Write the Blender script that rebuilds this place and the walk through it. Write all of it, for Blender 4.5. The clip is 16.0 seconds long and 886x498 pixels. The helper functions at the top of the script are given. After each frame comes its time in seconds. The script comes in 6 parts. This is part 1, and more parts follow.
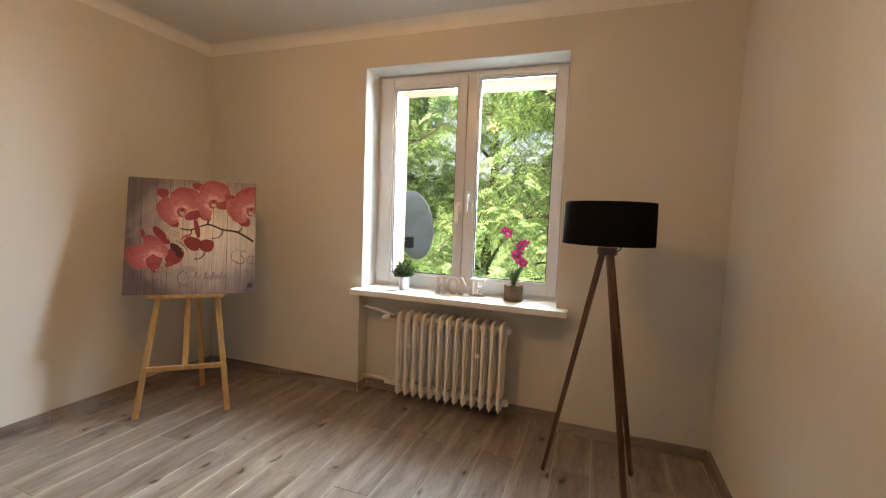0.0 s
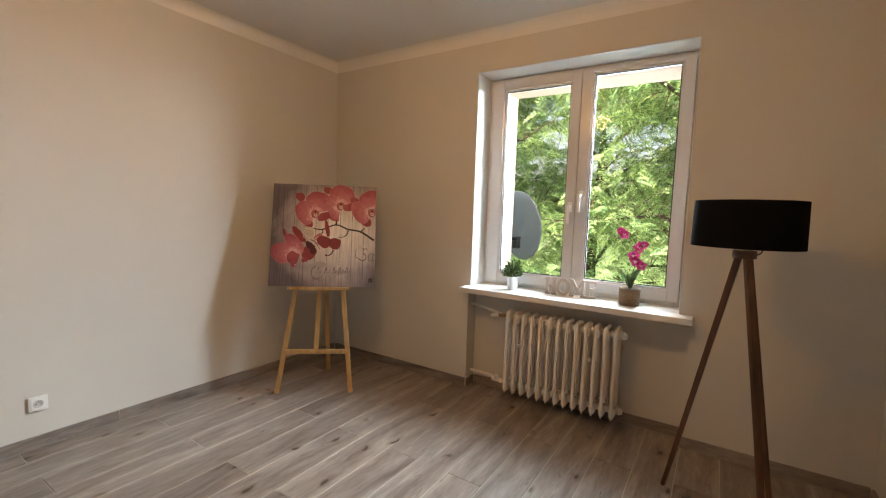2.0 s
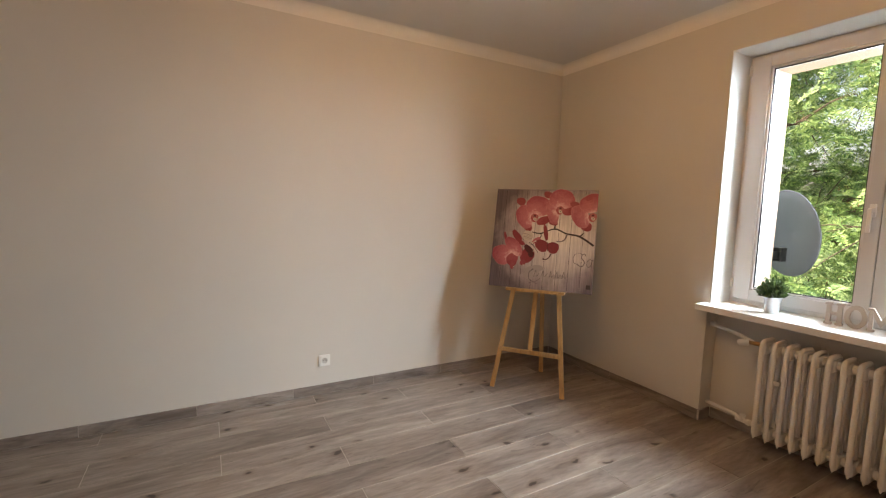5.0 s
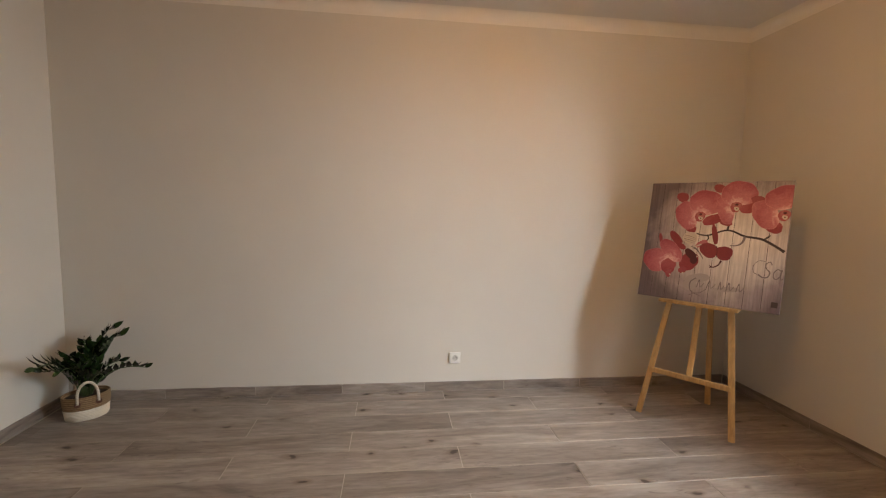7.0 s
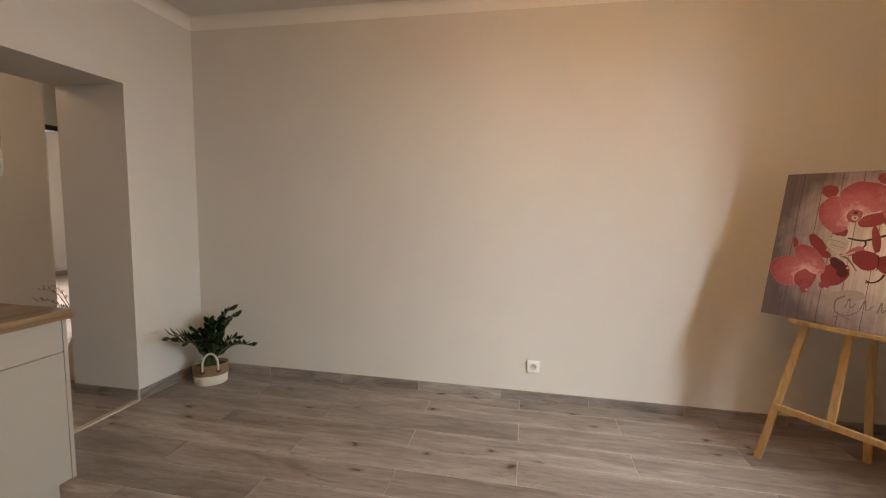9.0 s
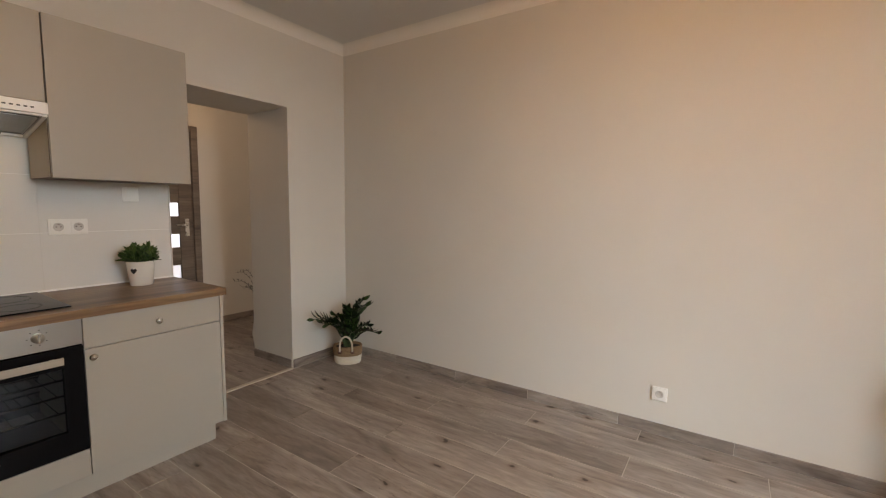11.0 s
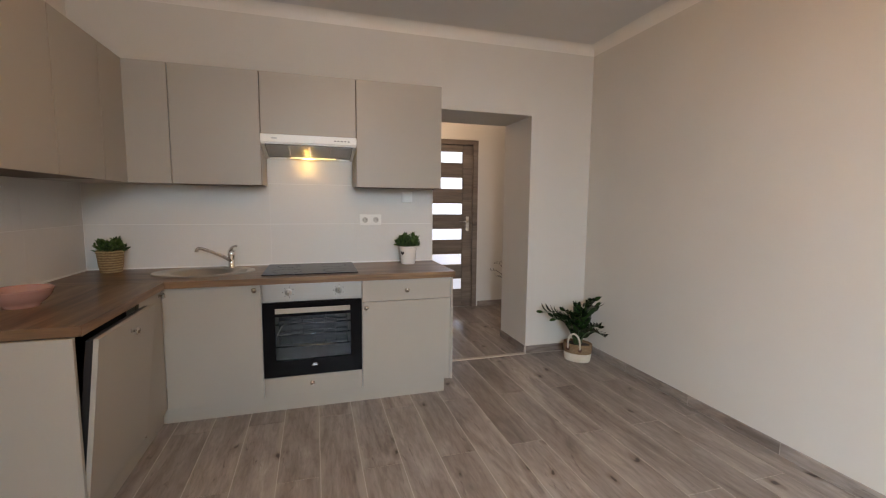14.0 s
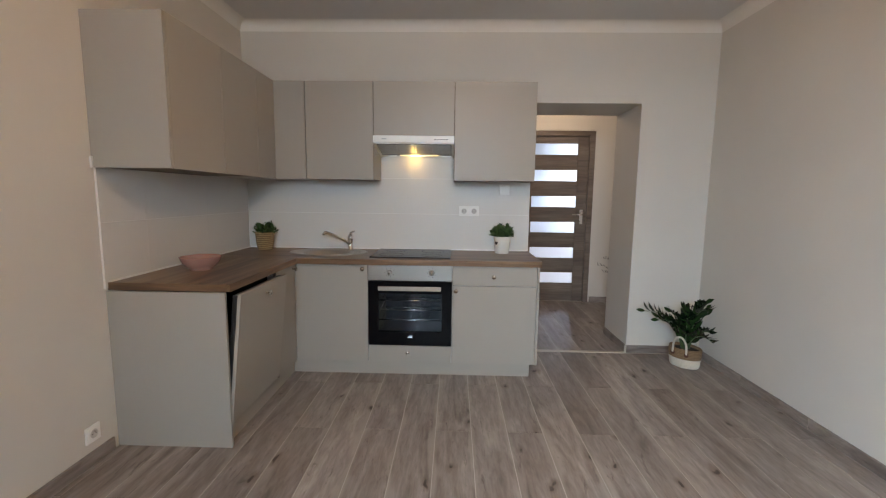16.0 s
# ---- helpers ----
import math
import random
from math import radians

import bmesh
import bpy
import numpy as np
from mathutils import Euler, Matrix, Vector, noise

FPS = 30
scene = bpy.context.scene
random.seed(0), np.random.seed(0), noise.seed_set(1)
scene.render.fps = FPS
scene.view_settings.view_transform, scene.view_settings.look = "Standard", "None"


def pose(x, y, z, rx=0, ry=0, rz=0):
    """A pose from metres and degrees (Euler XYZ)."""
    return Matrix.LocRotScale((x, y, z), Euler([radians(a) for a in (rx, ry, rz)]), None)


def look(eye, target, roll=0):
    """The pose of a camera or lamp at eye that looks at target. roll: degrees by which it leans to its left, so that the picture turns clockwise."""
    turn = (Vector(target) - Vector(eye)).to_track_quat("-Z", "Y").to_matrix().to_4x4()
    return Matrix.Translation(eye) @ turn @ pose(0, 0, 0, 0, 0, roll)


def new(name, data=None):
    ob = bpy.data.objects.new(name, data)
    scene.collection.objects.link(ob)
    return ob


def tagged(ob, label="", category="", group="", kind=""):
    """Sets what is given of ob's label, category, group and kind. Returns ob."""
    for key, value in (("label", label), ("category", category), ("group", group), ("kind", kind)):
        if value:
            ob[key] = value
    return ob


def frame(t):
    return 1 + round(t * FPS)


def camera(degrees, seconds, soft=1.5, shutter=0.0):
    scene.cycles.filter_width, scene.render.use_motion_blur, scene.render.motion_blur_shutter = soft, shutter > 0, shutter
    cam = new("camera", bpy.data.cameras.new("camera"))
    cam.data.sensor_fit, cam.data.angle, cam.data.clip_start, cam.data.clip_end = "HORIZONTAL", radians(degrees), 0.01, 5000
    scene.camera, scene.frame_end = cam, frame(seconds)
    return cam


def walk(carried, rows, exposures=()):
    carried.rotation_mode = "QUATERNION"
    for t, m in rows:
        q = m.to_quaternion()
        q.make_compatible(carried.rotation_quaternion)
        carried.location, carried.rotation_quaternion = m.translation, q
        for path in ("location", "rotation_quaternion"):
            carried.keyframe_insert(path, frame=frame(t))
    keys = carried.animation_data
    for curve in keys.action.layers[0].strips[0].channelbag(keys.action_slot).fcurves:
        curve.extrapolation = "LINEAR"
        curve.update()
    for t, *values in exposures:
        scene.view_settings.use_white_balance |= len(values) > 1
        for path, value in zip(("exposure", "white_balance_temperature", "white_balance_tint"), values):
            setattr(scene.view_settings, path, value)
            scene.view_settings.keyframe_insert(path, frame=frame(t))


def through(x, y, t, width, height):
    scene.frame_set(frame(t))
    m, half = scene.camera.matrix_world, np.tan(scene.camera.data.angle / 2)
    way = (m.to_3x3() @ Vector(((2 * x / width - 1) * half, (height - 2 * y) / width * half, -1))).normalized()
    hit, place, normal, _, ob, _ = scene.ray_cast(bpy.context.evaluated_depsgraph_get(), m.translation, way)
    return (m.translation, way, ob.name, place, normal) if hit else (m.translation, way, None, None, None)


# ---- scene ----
cam = camera(91.8, 16.0, 1.2)
PATH = [
    (0, (0.705, 0.612, 1.357), (0.029, 2.488, 1.201), 2.2),
    (0.5, (0.683, 0.598, 1.365), (-0.022, 2.462, 1.203), 2.3),
    (1, (0.67, 0.573, 1.372), (-0.153, 2.388, 1.2), 2.2),
    (1.5, (0.665, 0.551, 1.36), (-0.288, 2.301, 1.189), 2.0),
    (2, (0.65, 0.519, 1.359), (-0.427, 2.196, 1.186), 1.9),
    (2.5, (0.661, 0.507, 1.37), (-0.55, 2.088, 1.19), 1.9),
    (3, (0.669, 0.481, 1.379), (-0.696, 1.93, 1.188), 1.8),
    (3.5, (0.684, 0.474, 1.373), (-0.829, 1.768, 1.18), 1.6),
    (6, (0.624, 0.669, 1.379), (-1.26, 1.309, 1.177), 1.2),
    (6.5, (0.645, 0.776, 1.372), (-1.305, 1.175, 1.172), 0.8),
    (7, (0.615, 0.776, 1.335), (-1.362, 1.01, 1.143), 1.2),
    (7.5, (0.563, 0.885, 1.32), (-1.427, 0.966, 1.13), 1.1),
    (8, (0.525, 0.974, 1.315), (-1.466, 0.927, 1.126), 1.0),
    (8.5, (0.524, 1.051, 1.313), (-1.458, 0.855, 1.122), 1.1),
    (9, (0.517, 1.148, 1.32), (-1.438, 0.775, 1.126), 1.0),
    (9.2, (0.51, 1.204, 1.325), (-1.427, 0.746, 1.129), 0.8),
    (11.3, (0.291, 1.552, 1.302), (-1.293, 0.346, 1.107), 0.6),
    (11.5, (0.292, 1.575, 1.298), (-1.238, 0.302, 1.102), 0.5),
    (12, (0.257, 1.677, 1.303), (-1.076, 0.199, 1.105), 0.4),
    (12.5, (0.193, 1.793, 1.302), (-0.917, 0.14, 1.106), 0.3),
    (13, (0.117, 1.891, 1.297), (-0.781, 0.115, 1.103), 0.2),
    (13.5, (0.025, 1.95, 1.314), (-0.705, 0.099, 1.111), 0.5),
    (14, (-0.05, 1.978, 1.306), (-0.623, 0.073, 1.101), 0.5),
    (14.5, (-0.111, 2.012, 1.308), (-0.523, 0.066, 1.093), 0.6),
    (15, (-0.191, 2.067, 1.308), (-0.422, 0.093, 1.088), 0.5),
    (15.5, (-0.261, 2.139, 1.308), (-0.331, 0.154, 1.076), 0.6),
    (16, (-0.339, 2.217, 1.307), (-0.291, 0.233, 1.062), 0.7),
]
walk(cam, [(t, look(eye, target, roll)) for t, eye, target, roll in PATH],
     [(0.0, 2.09, 8250, 17), (2.0, 1.97, 8100, 18), (3.5, 1.96, 8000, 19), (6.5, 2.01, 8800, 23), (9.0, 2.17, 8650, 22), (11.5, 2.05, 8850, 23), (12.5, 2.04, 9550, 26), (13.5, 2.22, 8550, 23), (14.5, 2.32, 7200, 19), (16.0, 2.32, 6950, 16)])

# ---- plan (metres) ----
W, E, S, N = -2.40, 1.385, -1.35, 3.387        # inner faces of the room's walls
CEIL = 2.66
OPEN_W, OPEN_E, OPEN_TOP, S_BACK = -1.82, -0.955, 2.055, -1.872
HALL_S, HALL_W, HALL_E, HALL_CEIL = -3.15, -3.75, 0.6, 2.62
WIN_L, WIN_R, WIN_B, WIN_T = -0.931, 0.485, 0.80, 2.388
OUT = N + 0.56                                  # outer face of the window wall
NICHE = N + 0.125
NI_L, NI_R = -0.945, 0.540                      # sides of the radiator niche
GROUND = -4.2

# ---- world, sun and lamps ----
world = bpy.data.worlds.new("world")
scene.world = world
world.use_nodes = True
wn = world.node_tree.nodes
sky = wn.new("ShaderNodeTexSky")
sky.sky_type, sky.sun_disc = "NISHITA", False
sky.sun_elevation, sky.sun_rotation = radians(46), radians(218)
sky.air_density, sky.dust_density, sky.ozone_density = 1.0, 6.0, 1.0
wn["Background"].inputs[1].default_value = 0.15
world.node_tree.links.new(sky.outputs[0], wn["Background"].inputs[0])

sun = new("sun", bpy.data.lights.new("sun", "SUN"))
sun.data.energy, sun.data.angle, sun.data.color = 5.0, radians(3), (1.0, 0.95, 0.88)
sun.matrix_world = look((-18, -15, 24), (0, 8, 0))


def area(name, m, sx, sy, watts, colour):
    lamp = new(name, bpy.data.lights.new(name, "AREA"))
    lamp.data.shape, lamp.data.size, lamp.data.size_y = "RECTANGLE", sx, sy
    lamp.data.energy, lamp.data.color = watts, colour
    lamp.matrix_world = m
    return lamp


area("window_daylight", look((-0.05, OUT + 0.75, 2.38), (-1.0, 1.4, 0.5)), 2.1, 1.7, 84.0, (0.56, 0.79, 1.0))
area("window_skylight", look((1.10, OUT + 1.45, 2.9), (-1.6, 0.6, 0.5)), 1.5, 1.5, 135.0, (0.56, 0.79, 1.0))
area("back_room_skylight", look((-3.9, -6.78, 1.5), (-2.4, -3, 1.3)), 2.6, 1.7, 22, (0.74, 0.88, 1.0))
bulb = new("ceiling_bulb_light", bpy.data.lights.new("ceiling_bulb_light", "POINT"))
bulb.data.energy, bulb.data.color, bulb.data.shadow_soft_size = 7.4, (1.0, 0.60, 0.25), 0.08
bulb.location = (-0.56, 1.52, 2.44)
hood_bulb = new("hood_light", bpy.data.lights.new("hood_light", "POINT"))
hood_bulb.data.energy, hood_bulb.data.color, hood_bulb.data.shadow_soft_size = 0.06, (1.0, 0.66, 0.17), 0.02
hood_bulb.location = (-0.01, -1.265, 1.580)

hall_bulb = new("hall_bulb_light", bpy.data.lights.new("hall_bulb_light", "POINT"))
hall_bulb.data.energy, hall_bulb.data.color, hall_bulb.data.shadow_soft_size = 1.9, (1.0, 0.80, 0.60), 0.1
hall_bulb.location = (-1.5, -2.55, 2.35)

# ---- materials ----
def material(name, colour, rough=0.6, metal=0.0):
    m = bpy.data.materials.new(name)
    m.use_nodes = True
    b = m.node_tree.nodes["Principled BSDF"]
    b.inputs["Base Color"].default_value = (*colour, 1)
    b.inputs["Roughness"].default_value = rough
    b.inputs["Metallic"].default_value = metal
    return m, m.node_tree.nodes, m.node_tree.links, b


def coords(nodes, links, scale=(1, 1, 1), kind="Object", random_shift=False):
    tc = nodes.new("ShaderNodeTexCoord")
    mp = nodes.new("ShaderNodeMapping")
    mp.inputs["Scale"].default_value = scale
    links.new(tc.outputs[kind], mp.inputs["Vector"])
    if random_shift:
        info = nodes.new("ShaderNodeObjectInfo")
        mul = nodes.new("ShaderNodeMath")
        mul.operation, mul.inputs[1].default_value = "MULTIPLY", 37.0
        links.new(info.outputs["Random"], mul.inputs[0])
        comb = nodes.new("ShaderNodeCombineXYZ")
        for k in range(3):
            links.new(mul.outputs[0], comb.inputs[k])
        links.new(comb.outputs[0], mp.inputs["Location"])
    return mp.outputs["Vector"]


def noise_tex(nodes, links, vec, scale, detail=4.0, rough=0.55, distort=0.0):
    n = nodes.new("ShaderNodeTexNoise")
    n.inputs["Scale"].default_value, n.inputs["Detail"].default_value = scale, detail
    n.inputs["Roughness"].default_value, n.inputs["Distortion"].default_value = rough, distort
    links.new(vec, n.inputs["Vector"])
    return n.outputs["Fac"]


def ramp(nodes, links, fac, stops):
    r = nodes.new("ShaderNodeValToRGB")
    el = r.color_ramp.elements
    while len(el) < len(stops):
        el.new(0.5)
    for e, (pos, col) in zip(el, stops):
        e.position, e.color = pos, (*col, 1) if len(col) == 3 else col
    links.new(fac, r.inputs["Fac"])
    return r.outputs["Color"]


def mix(nodes, links, fac, a, b, mode="MIX"):
    m = nodes.new("ShaderNodeMix")
    m.data_type, m.blend_type = "RGBA", mode
    for sock, v in ((m.inputs["Factor"], fac), (m.inputs["A"], a), (m.inputs["B"], b)):
        if isinstance(v, (int, float)):
            sock.default_value = v
        elif isinstance(v, tuple):
            sock.default_value = (*v, 1)
        else:
            links.new(v, sock)
    return m.outputs["Result"]


def bump(nodes, links, b, height, strength, distance=0.002):
    n = nodes.new("ShaderNodeBump")
    n.inputs["Strength"].default_value, n.inputs["Distance"].default_value = strength, distance
    links.new(height, n.inputs["Height"])
    links.new(n.outputs["Normal"], b.inputs["Normal"])


def painted(name, colour, rough=0.75, grain=260, depth=0.25, vary=0.05):
    """Paint or plaster: faint cloudy tone and a fine roller texture."""
    m, nd, ln, b = material(name, colour, rough)
    v = coords(nd, ln)
    cloud = noise_tex(nd, ln, v, 1.7, 3)
    lo, hi = tuple(c * (1 - vary) for c in colour), tuple(min(1, c * (1 + vary)) for c in colour)
    ln.new(ramp(nd, ln, cloud, [(0.3, lo), (0.7, hi)]), b.inputs["Base Color"])
    bump(nd, ln, b, noise_tex(nd, ln, v, grain, 3), depth, 0.0012)
    return m


def wooden(name, dark, mid, light, along="y", rough=0.5, fine=60.0, random_shift=True, streak=9.0):
    """Wood with grain that runs along one axis of the object."""
    m, nd, ln, b = material(name, mid, rough)
    long = 0.07
    sc = {"x": (long, 1, 1), "y": (1, long, 1), "z": (1, 1, long)}[along]
    v = coords(nd, ln, sc, random_shift=random_shift)
    broad = noise_tex(nd, ln, v, streak, 5, 0.6, 0.6)
    thin = noise_tex(nd, ln, v, fine, 4, 0.65, 0.2)
    col = ramp(nd, ln, broad, [(0.3, dark), (0.5, mid), (0.72, light)])
    grain = ramp(nd, ln, thin, [(0.35, (0.72, 0.72, 0.72)), (0.62, (1.06, 1.06, 1.06))])
    ln.new(mix(nd, ln, 0.8, col, grain, "MULTIPLY"), b.inputs["Base Color"])
    bump(nd, ln, b, thin, 0.15, 0.001)
    return m


def plank_tile():
    """Grey-brown wood-look porcelain: cloudy heartwood, pale sapwood edges, cracks and small dark knots."""
    m, nd, ln, b = material("plank_tile", (0.3, 0.25, 0.21), 0.38)
    v = coords(nd, ln, (1, 0.16, 1), random_shift=True)
    broad = noise_tex(nd, ln, v, 7, 4, 0.55, 1.4)
    thin = noise_tex(nd, ln, v, 55, 4, 0.6, 0.5)
    col = ramp(nd, ln, broad, [(0.26, (0.135, 0.106, 0.092)), (0.40, (0.228, 0.190, 0.170)), (0.58, (0.305, 0.262, 0.238)), (0.78, (0.43, 0.383, 0.350))])
    grain = ramp(nd, ln, thin, [(0.34, (0.70, 0.68, 0.66)), (0.64, (1.08, 1.08, 1.08))])
    col = mix(nd, ln, 0.75, col, grain, "MULTIPLY")
    # pale sapwood that wanders along the long edges
    tc, sep = nd.new("ShaderNodeTexCoord"), nd.new("ShaderNodeSeparateXYZ")
    ln.new(tc.outputs["Object"], sep.inputs[0])
    off, wav = nd.new("ShaderNodeMath"), noise_tex(nd, ln, coords(nd, ln, (0.6, 1, 1), random_shift=True), 2.6, 3)
    off.operation, off.inputs[1].default_value, off.inputs[2].default_value = "MULTIPLY_ADD", 0.16, -0.08
    ln.new(wav, off.inputs[0])
    summed, dist = nd.new("ShaderNodeMath"), nd.new("ShaderNodeMath")
    ln.new(sep.outputs["X"], summed.inputs[0]), ln.new(off.outputs[0], summed.inputs[1])
    dist.operation = "ABSOLUTE"
    ln.new(summed.outputs[0], dist.inputs[0])
    sap = ramp(nd, ln, dist.outputs[0], [(0.074, (0, 0, 0)), (0.102, (0.5, 0.5, 0.5))])
    col = mix(nd, ln, sap, col, (0.40, 0.352, 0.315))
    # knots
    kv = coords(nd, ln, (1, 0.5, 1), random_shift=True)
    warp = nd.new("ShaderNodeTexNoise")
    warp.inputs["Scale"].default_value = 14
    ln.new(kv, warp.inputs["Vector"])
    add = nd.new("ShaderNodeMixRGB")
    add.blend_type, add.inputs[0].default_value = "ADD", 0.09
    ln.new(kv, add.inputs[1]), ln.new(warp.outputs["Color"], add.inputs[2])
    vor = nd.new("ShaderNodeTexVoronoi")
    vor.voronoi_dimensions = "2D"
    vor.inputs["Scale"].default_value = 4.6
    ln.new(add.outputs[0], vor.inputs["Vector"])
    knot = ramp(nd, ln, vor.outputs["Distance"], [(0.0, (0.10, 0.065, 0.050)), (0.040, (0.20, 0.15, 0.125)), (0.062, (0.70, 0.64, 0.60)), (0.15, (1, 1, 1))])
    some = ramp(nd, ln, noise_tex(nd, ln, coords(nd, ln, (1, 1, 1), random_shift=True), 2.6, 2), [(0.49, (0, 0, 0)), (0.55, (1, 1, 1))])
    col = mix(nd, ln, some, col, mix(nd, ln, 1.0, col, knot, "MULTIPLY"))
    # dark cracked patches
    crack = noise_tex(nd, ln, coords(nd, ln, (1, 0.16, 1), random_shift=True), 22, 6, 0.72, 2.2)
    cracked = ramp(nd, ln, crack, [(0.30, (0.40, 0.36, 0.33)), (0.42, (1, 1, 1))])
    where = ramp(nd, ln, noise_tex(nd, ln, coords(nd, ln, (1, 0.4, 1), random_shift=True), 4.2, 2), [(0.42, (0, 0, 0)), (0.54, (1, 1, 1))])
    col = mix(nd, ln, where, col, mix(nd, ln, 1.0, col, cracked, "MULTIPLY"))
    info = nd.new("ShaderNodeObjectInfo")
    tone = ramp(nd, ln, info.outputs["Random"], [(0.0, (0.86, 0.84, 0.83)), (0.5, (1.02, 1.0, 0.985)), (1.0, (1.12, 1.11, 1.10))])
    ln.new(mix(nd, ln, 1.0, col, tone, "MULTIPLY"), b.inputs["Base Color"])
    ln.new(ramp(nd, ln, broad, [(0.3, (0.33, 0.33, 0.33)), (0.75, (0.46, 0.46, 0.46))]), b.inputs["Roughness"])
    bump(nd, ln, b, thin, 0.12, 0.0012)
    return m


def metallic(name, colour, rough, brushed=False):
    m, nd, ln, b = material(name, colour, rough, 1.0)
    v = coords(nd, ln, (0.03, 1, 1) if brushed else (1, 1, 1))
    n = noise_tex(nd, ln, v, 220 if brushed else 14, 3)
    lo, hi = (0.95, 1.05) if brushed else (0.8, 1.3)
    ln.new(ramp(nd, ln, n, [(0.3, (rough * lo,) * 3), (0.7, (rough * hi,) * 3)]), b.inputs["Roughness"])
    return m


def glass_pane(name, tint=(1, 1, 1), rough=0.0, gloss=0.07):
    """Thin clear pane: mostly see-through with a weak reflection."""
    m, nd, ln, b = material(name, tint, rough)
    nd.remove(b)
    tr, gl, mx = nd.new("ShaderNodeBsdfTransparent"), nd.new("ShaderNodeBsdfGlossy"), nd.new("ShaderNodeMixShader")
    tr.inputs[0].default_value = (*tint, 1)
    gl.inputs["Roughness"].default_value = rough
    fr = nd.new("ShaderNodeFresnel")
    fr.inputs["IOR"].default_value = 1.13 + gloss
    ln.new(fr.outputs[0], mx.inputs[0]), ln.new(tr.outputs[0], mx.inputs[1]), ln.new(gl.outputs[0], mx.inputs[2])
    ln.new(mx.outputs[0], nd["Material Output"].inputs[0])
    return m


def leafy(name, dark, light, rough=0.45, through=0.3):
    """Leaves that let some light through; every leaf has its own tone."""
    m, nd, ln, b = material(name, dark, rough)
    geo = nd.new("ShaderNodeNewGeometry")
    col = ramp(nd, ln, geo.outputs["Random Per Island"], [(0.0, dark), (0.6, tuple((a + c) / 2 for a, c in zip(dark, light))), (1.0, light)])
    ln.new(col, b.inputs["Base Color"])
    if through:
        t, mx = nd.new("ShaderNodeBsdfTranslucent"), nd.new("ShaderNodeMixShader")
        mx.inputs[0].default_value = through
        ln.new(col, t.inputs[0])
        ln.new(b.outputs[0], mx.inputs[1]), ln.new(t.outputs[0], mx.inputs[2])
        ln.new(mx.outputs[0], nd["Material Output"].inputs[0])
    return m


def woven(name, a, c, scale):
    m, nd, ln, b = material(name, a, 0.85)
    w = nd.new("ShaderNodeTexWave")
    w.bands_direction = "Z"
    w.inputs["Scale"].default_value, w.inputs["Distortion"].default_value, w.inputs["Detail"].default_value = scale, 2.5, 3
    v = coords(nd, ln)
    ln.new(v, w.inputs["Vector"])
    n = noise_tex(nd, ln, v, 120, 3)
    ln.new(mix(nd, ln, 0.5, ramp(nd, ln, w.outputs["Fac"], [(0.1, a), (0.9, c)]), ramp(nd, ln, n, [(0.3, a), (0.7, c)])), b.inputs["Base Color"])
    bump(nd, ln, b, w.outputs["Fac"], 0.7, 0.004)
    return m


def glowing(name, colour, strength):
    m, nd, ln, b = material(name, colour, 0.4)
    b.inputs["Emission Color"].default_value, b.inputs["Emission Strength"].default_value = (*colour, 1), strength
    return m


WALL = painted("wall_paint", (0.64, 0.605, 0.555), 0.8, 300, 0.2, 0.02)
CEILING = painted("ceiling_paint", (0.66, 0.645, 0.63), 0.85, 200, 0.2, 0.02)
COVE = painted("cove_plaster", (0.78, 0.75, 0.705), 0.8, 120, 0.2, 0.03)
WHITE_REVEAL = painted("white_reveal_paint", (0.80, 0.80, 0.79), 0.7, 200, 0.2, 0.02)
PEACH = painted("peach_render", (0.43, 0.275, 0.205), 0.9, 90, 0.6, 0.06)
UPVC = painted("white_window_plastic", (0.66, 0.645, 0.635), 0.16, 40, 0.03, 0.01)
SILL = painted("white_sill_laminate", (0.80, 0.79, 0.77), 0.35, 60, 0.05, 0.02)
RADIATOR = painted("cream_radiator_enamel", (0.84, 0.81, 0.77), 0.3, 45, 0.25, 0.03)
FRONT = painted("greige_cabinet_laminate", (0.368, 0.335, 0.290), 0.42, 420, 0.06, 0.012)
# dark brown stands in for the shadow in the gaps between wall unit doors
GAP_SHADE = painted("brown_gap_shade", (0.13, 0.09, 0.065), 0.6, 200, 0.1, 0.08)
CARCASS = painted("white_carcass_board", (0.62, 0.60, 0.57), 0.5, 300, 0.06, 0.02)
PLASTIC = painted("white_plastic", (0.84, 0.83, 0.80), 0.35, 30, 0.03, 0.01)
TILE = painted("white_wall_tile", (0.68, 0.66, 0.63), 0.46, 5, 0.10, 0.012)
GROUT = painted("wall_grout", (0.84, 0.83, 0.81), 0.9, 200, 0.2, 0.03)
FLOOR_GROUT = painted("floor_grout", (0.50, 0.452, 0.40), 0.9, 220, 0.3, 0.06)
PLANK = plank_tile()
WORKTOP = wooden("worktop_laminate", (0.060, 0.028, 0.014), (0.190, 0.105, 0.056), (0.34, 0.220, 0.130), "x", 0.33, 60, False, 13)
WORKTOP_Y = wooden("worktop_laminate_return", (0.060, 0.028, 0.014), (0.190, 0.105, 0.056), (0.34, 0.220, 0.130), "y", 0.33, 60, False, 13)
PINE = wooden("pine", (0.44, 0.255, 0.10), (0.56, 0.35, 0.155), (0.64, 0.43, 0.22), "z", 0.5, 70)
WALNUT = wooden("walnut_stain", (0.055, 0.022, 0.012), (0.10, 0.042, 0.022), (0.15, 0.068, 0.036), "z", 0.42, 60)
DOOR_WOOD = wooden("grey_oak_veneer", (0.105, 0.078, 0.060), (0.165, 0.125, 0.098), (0.225, 0.175, 0.14), "x", 0.5, 60)
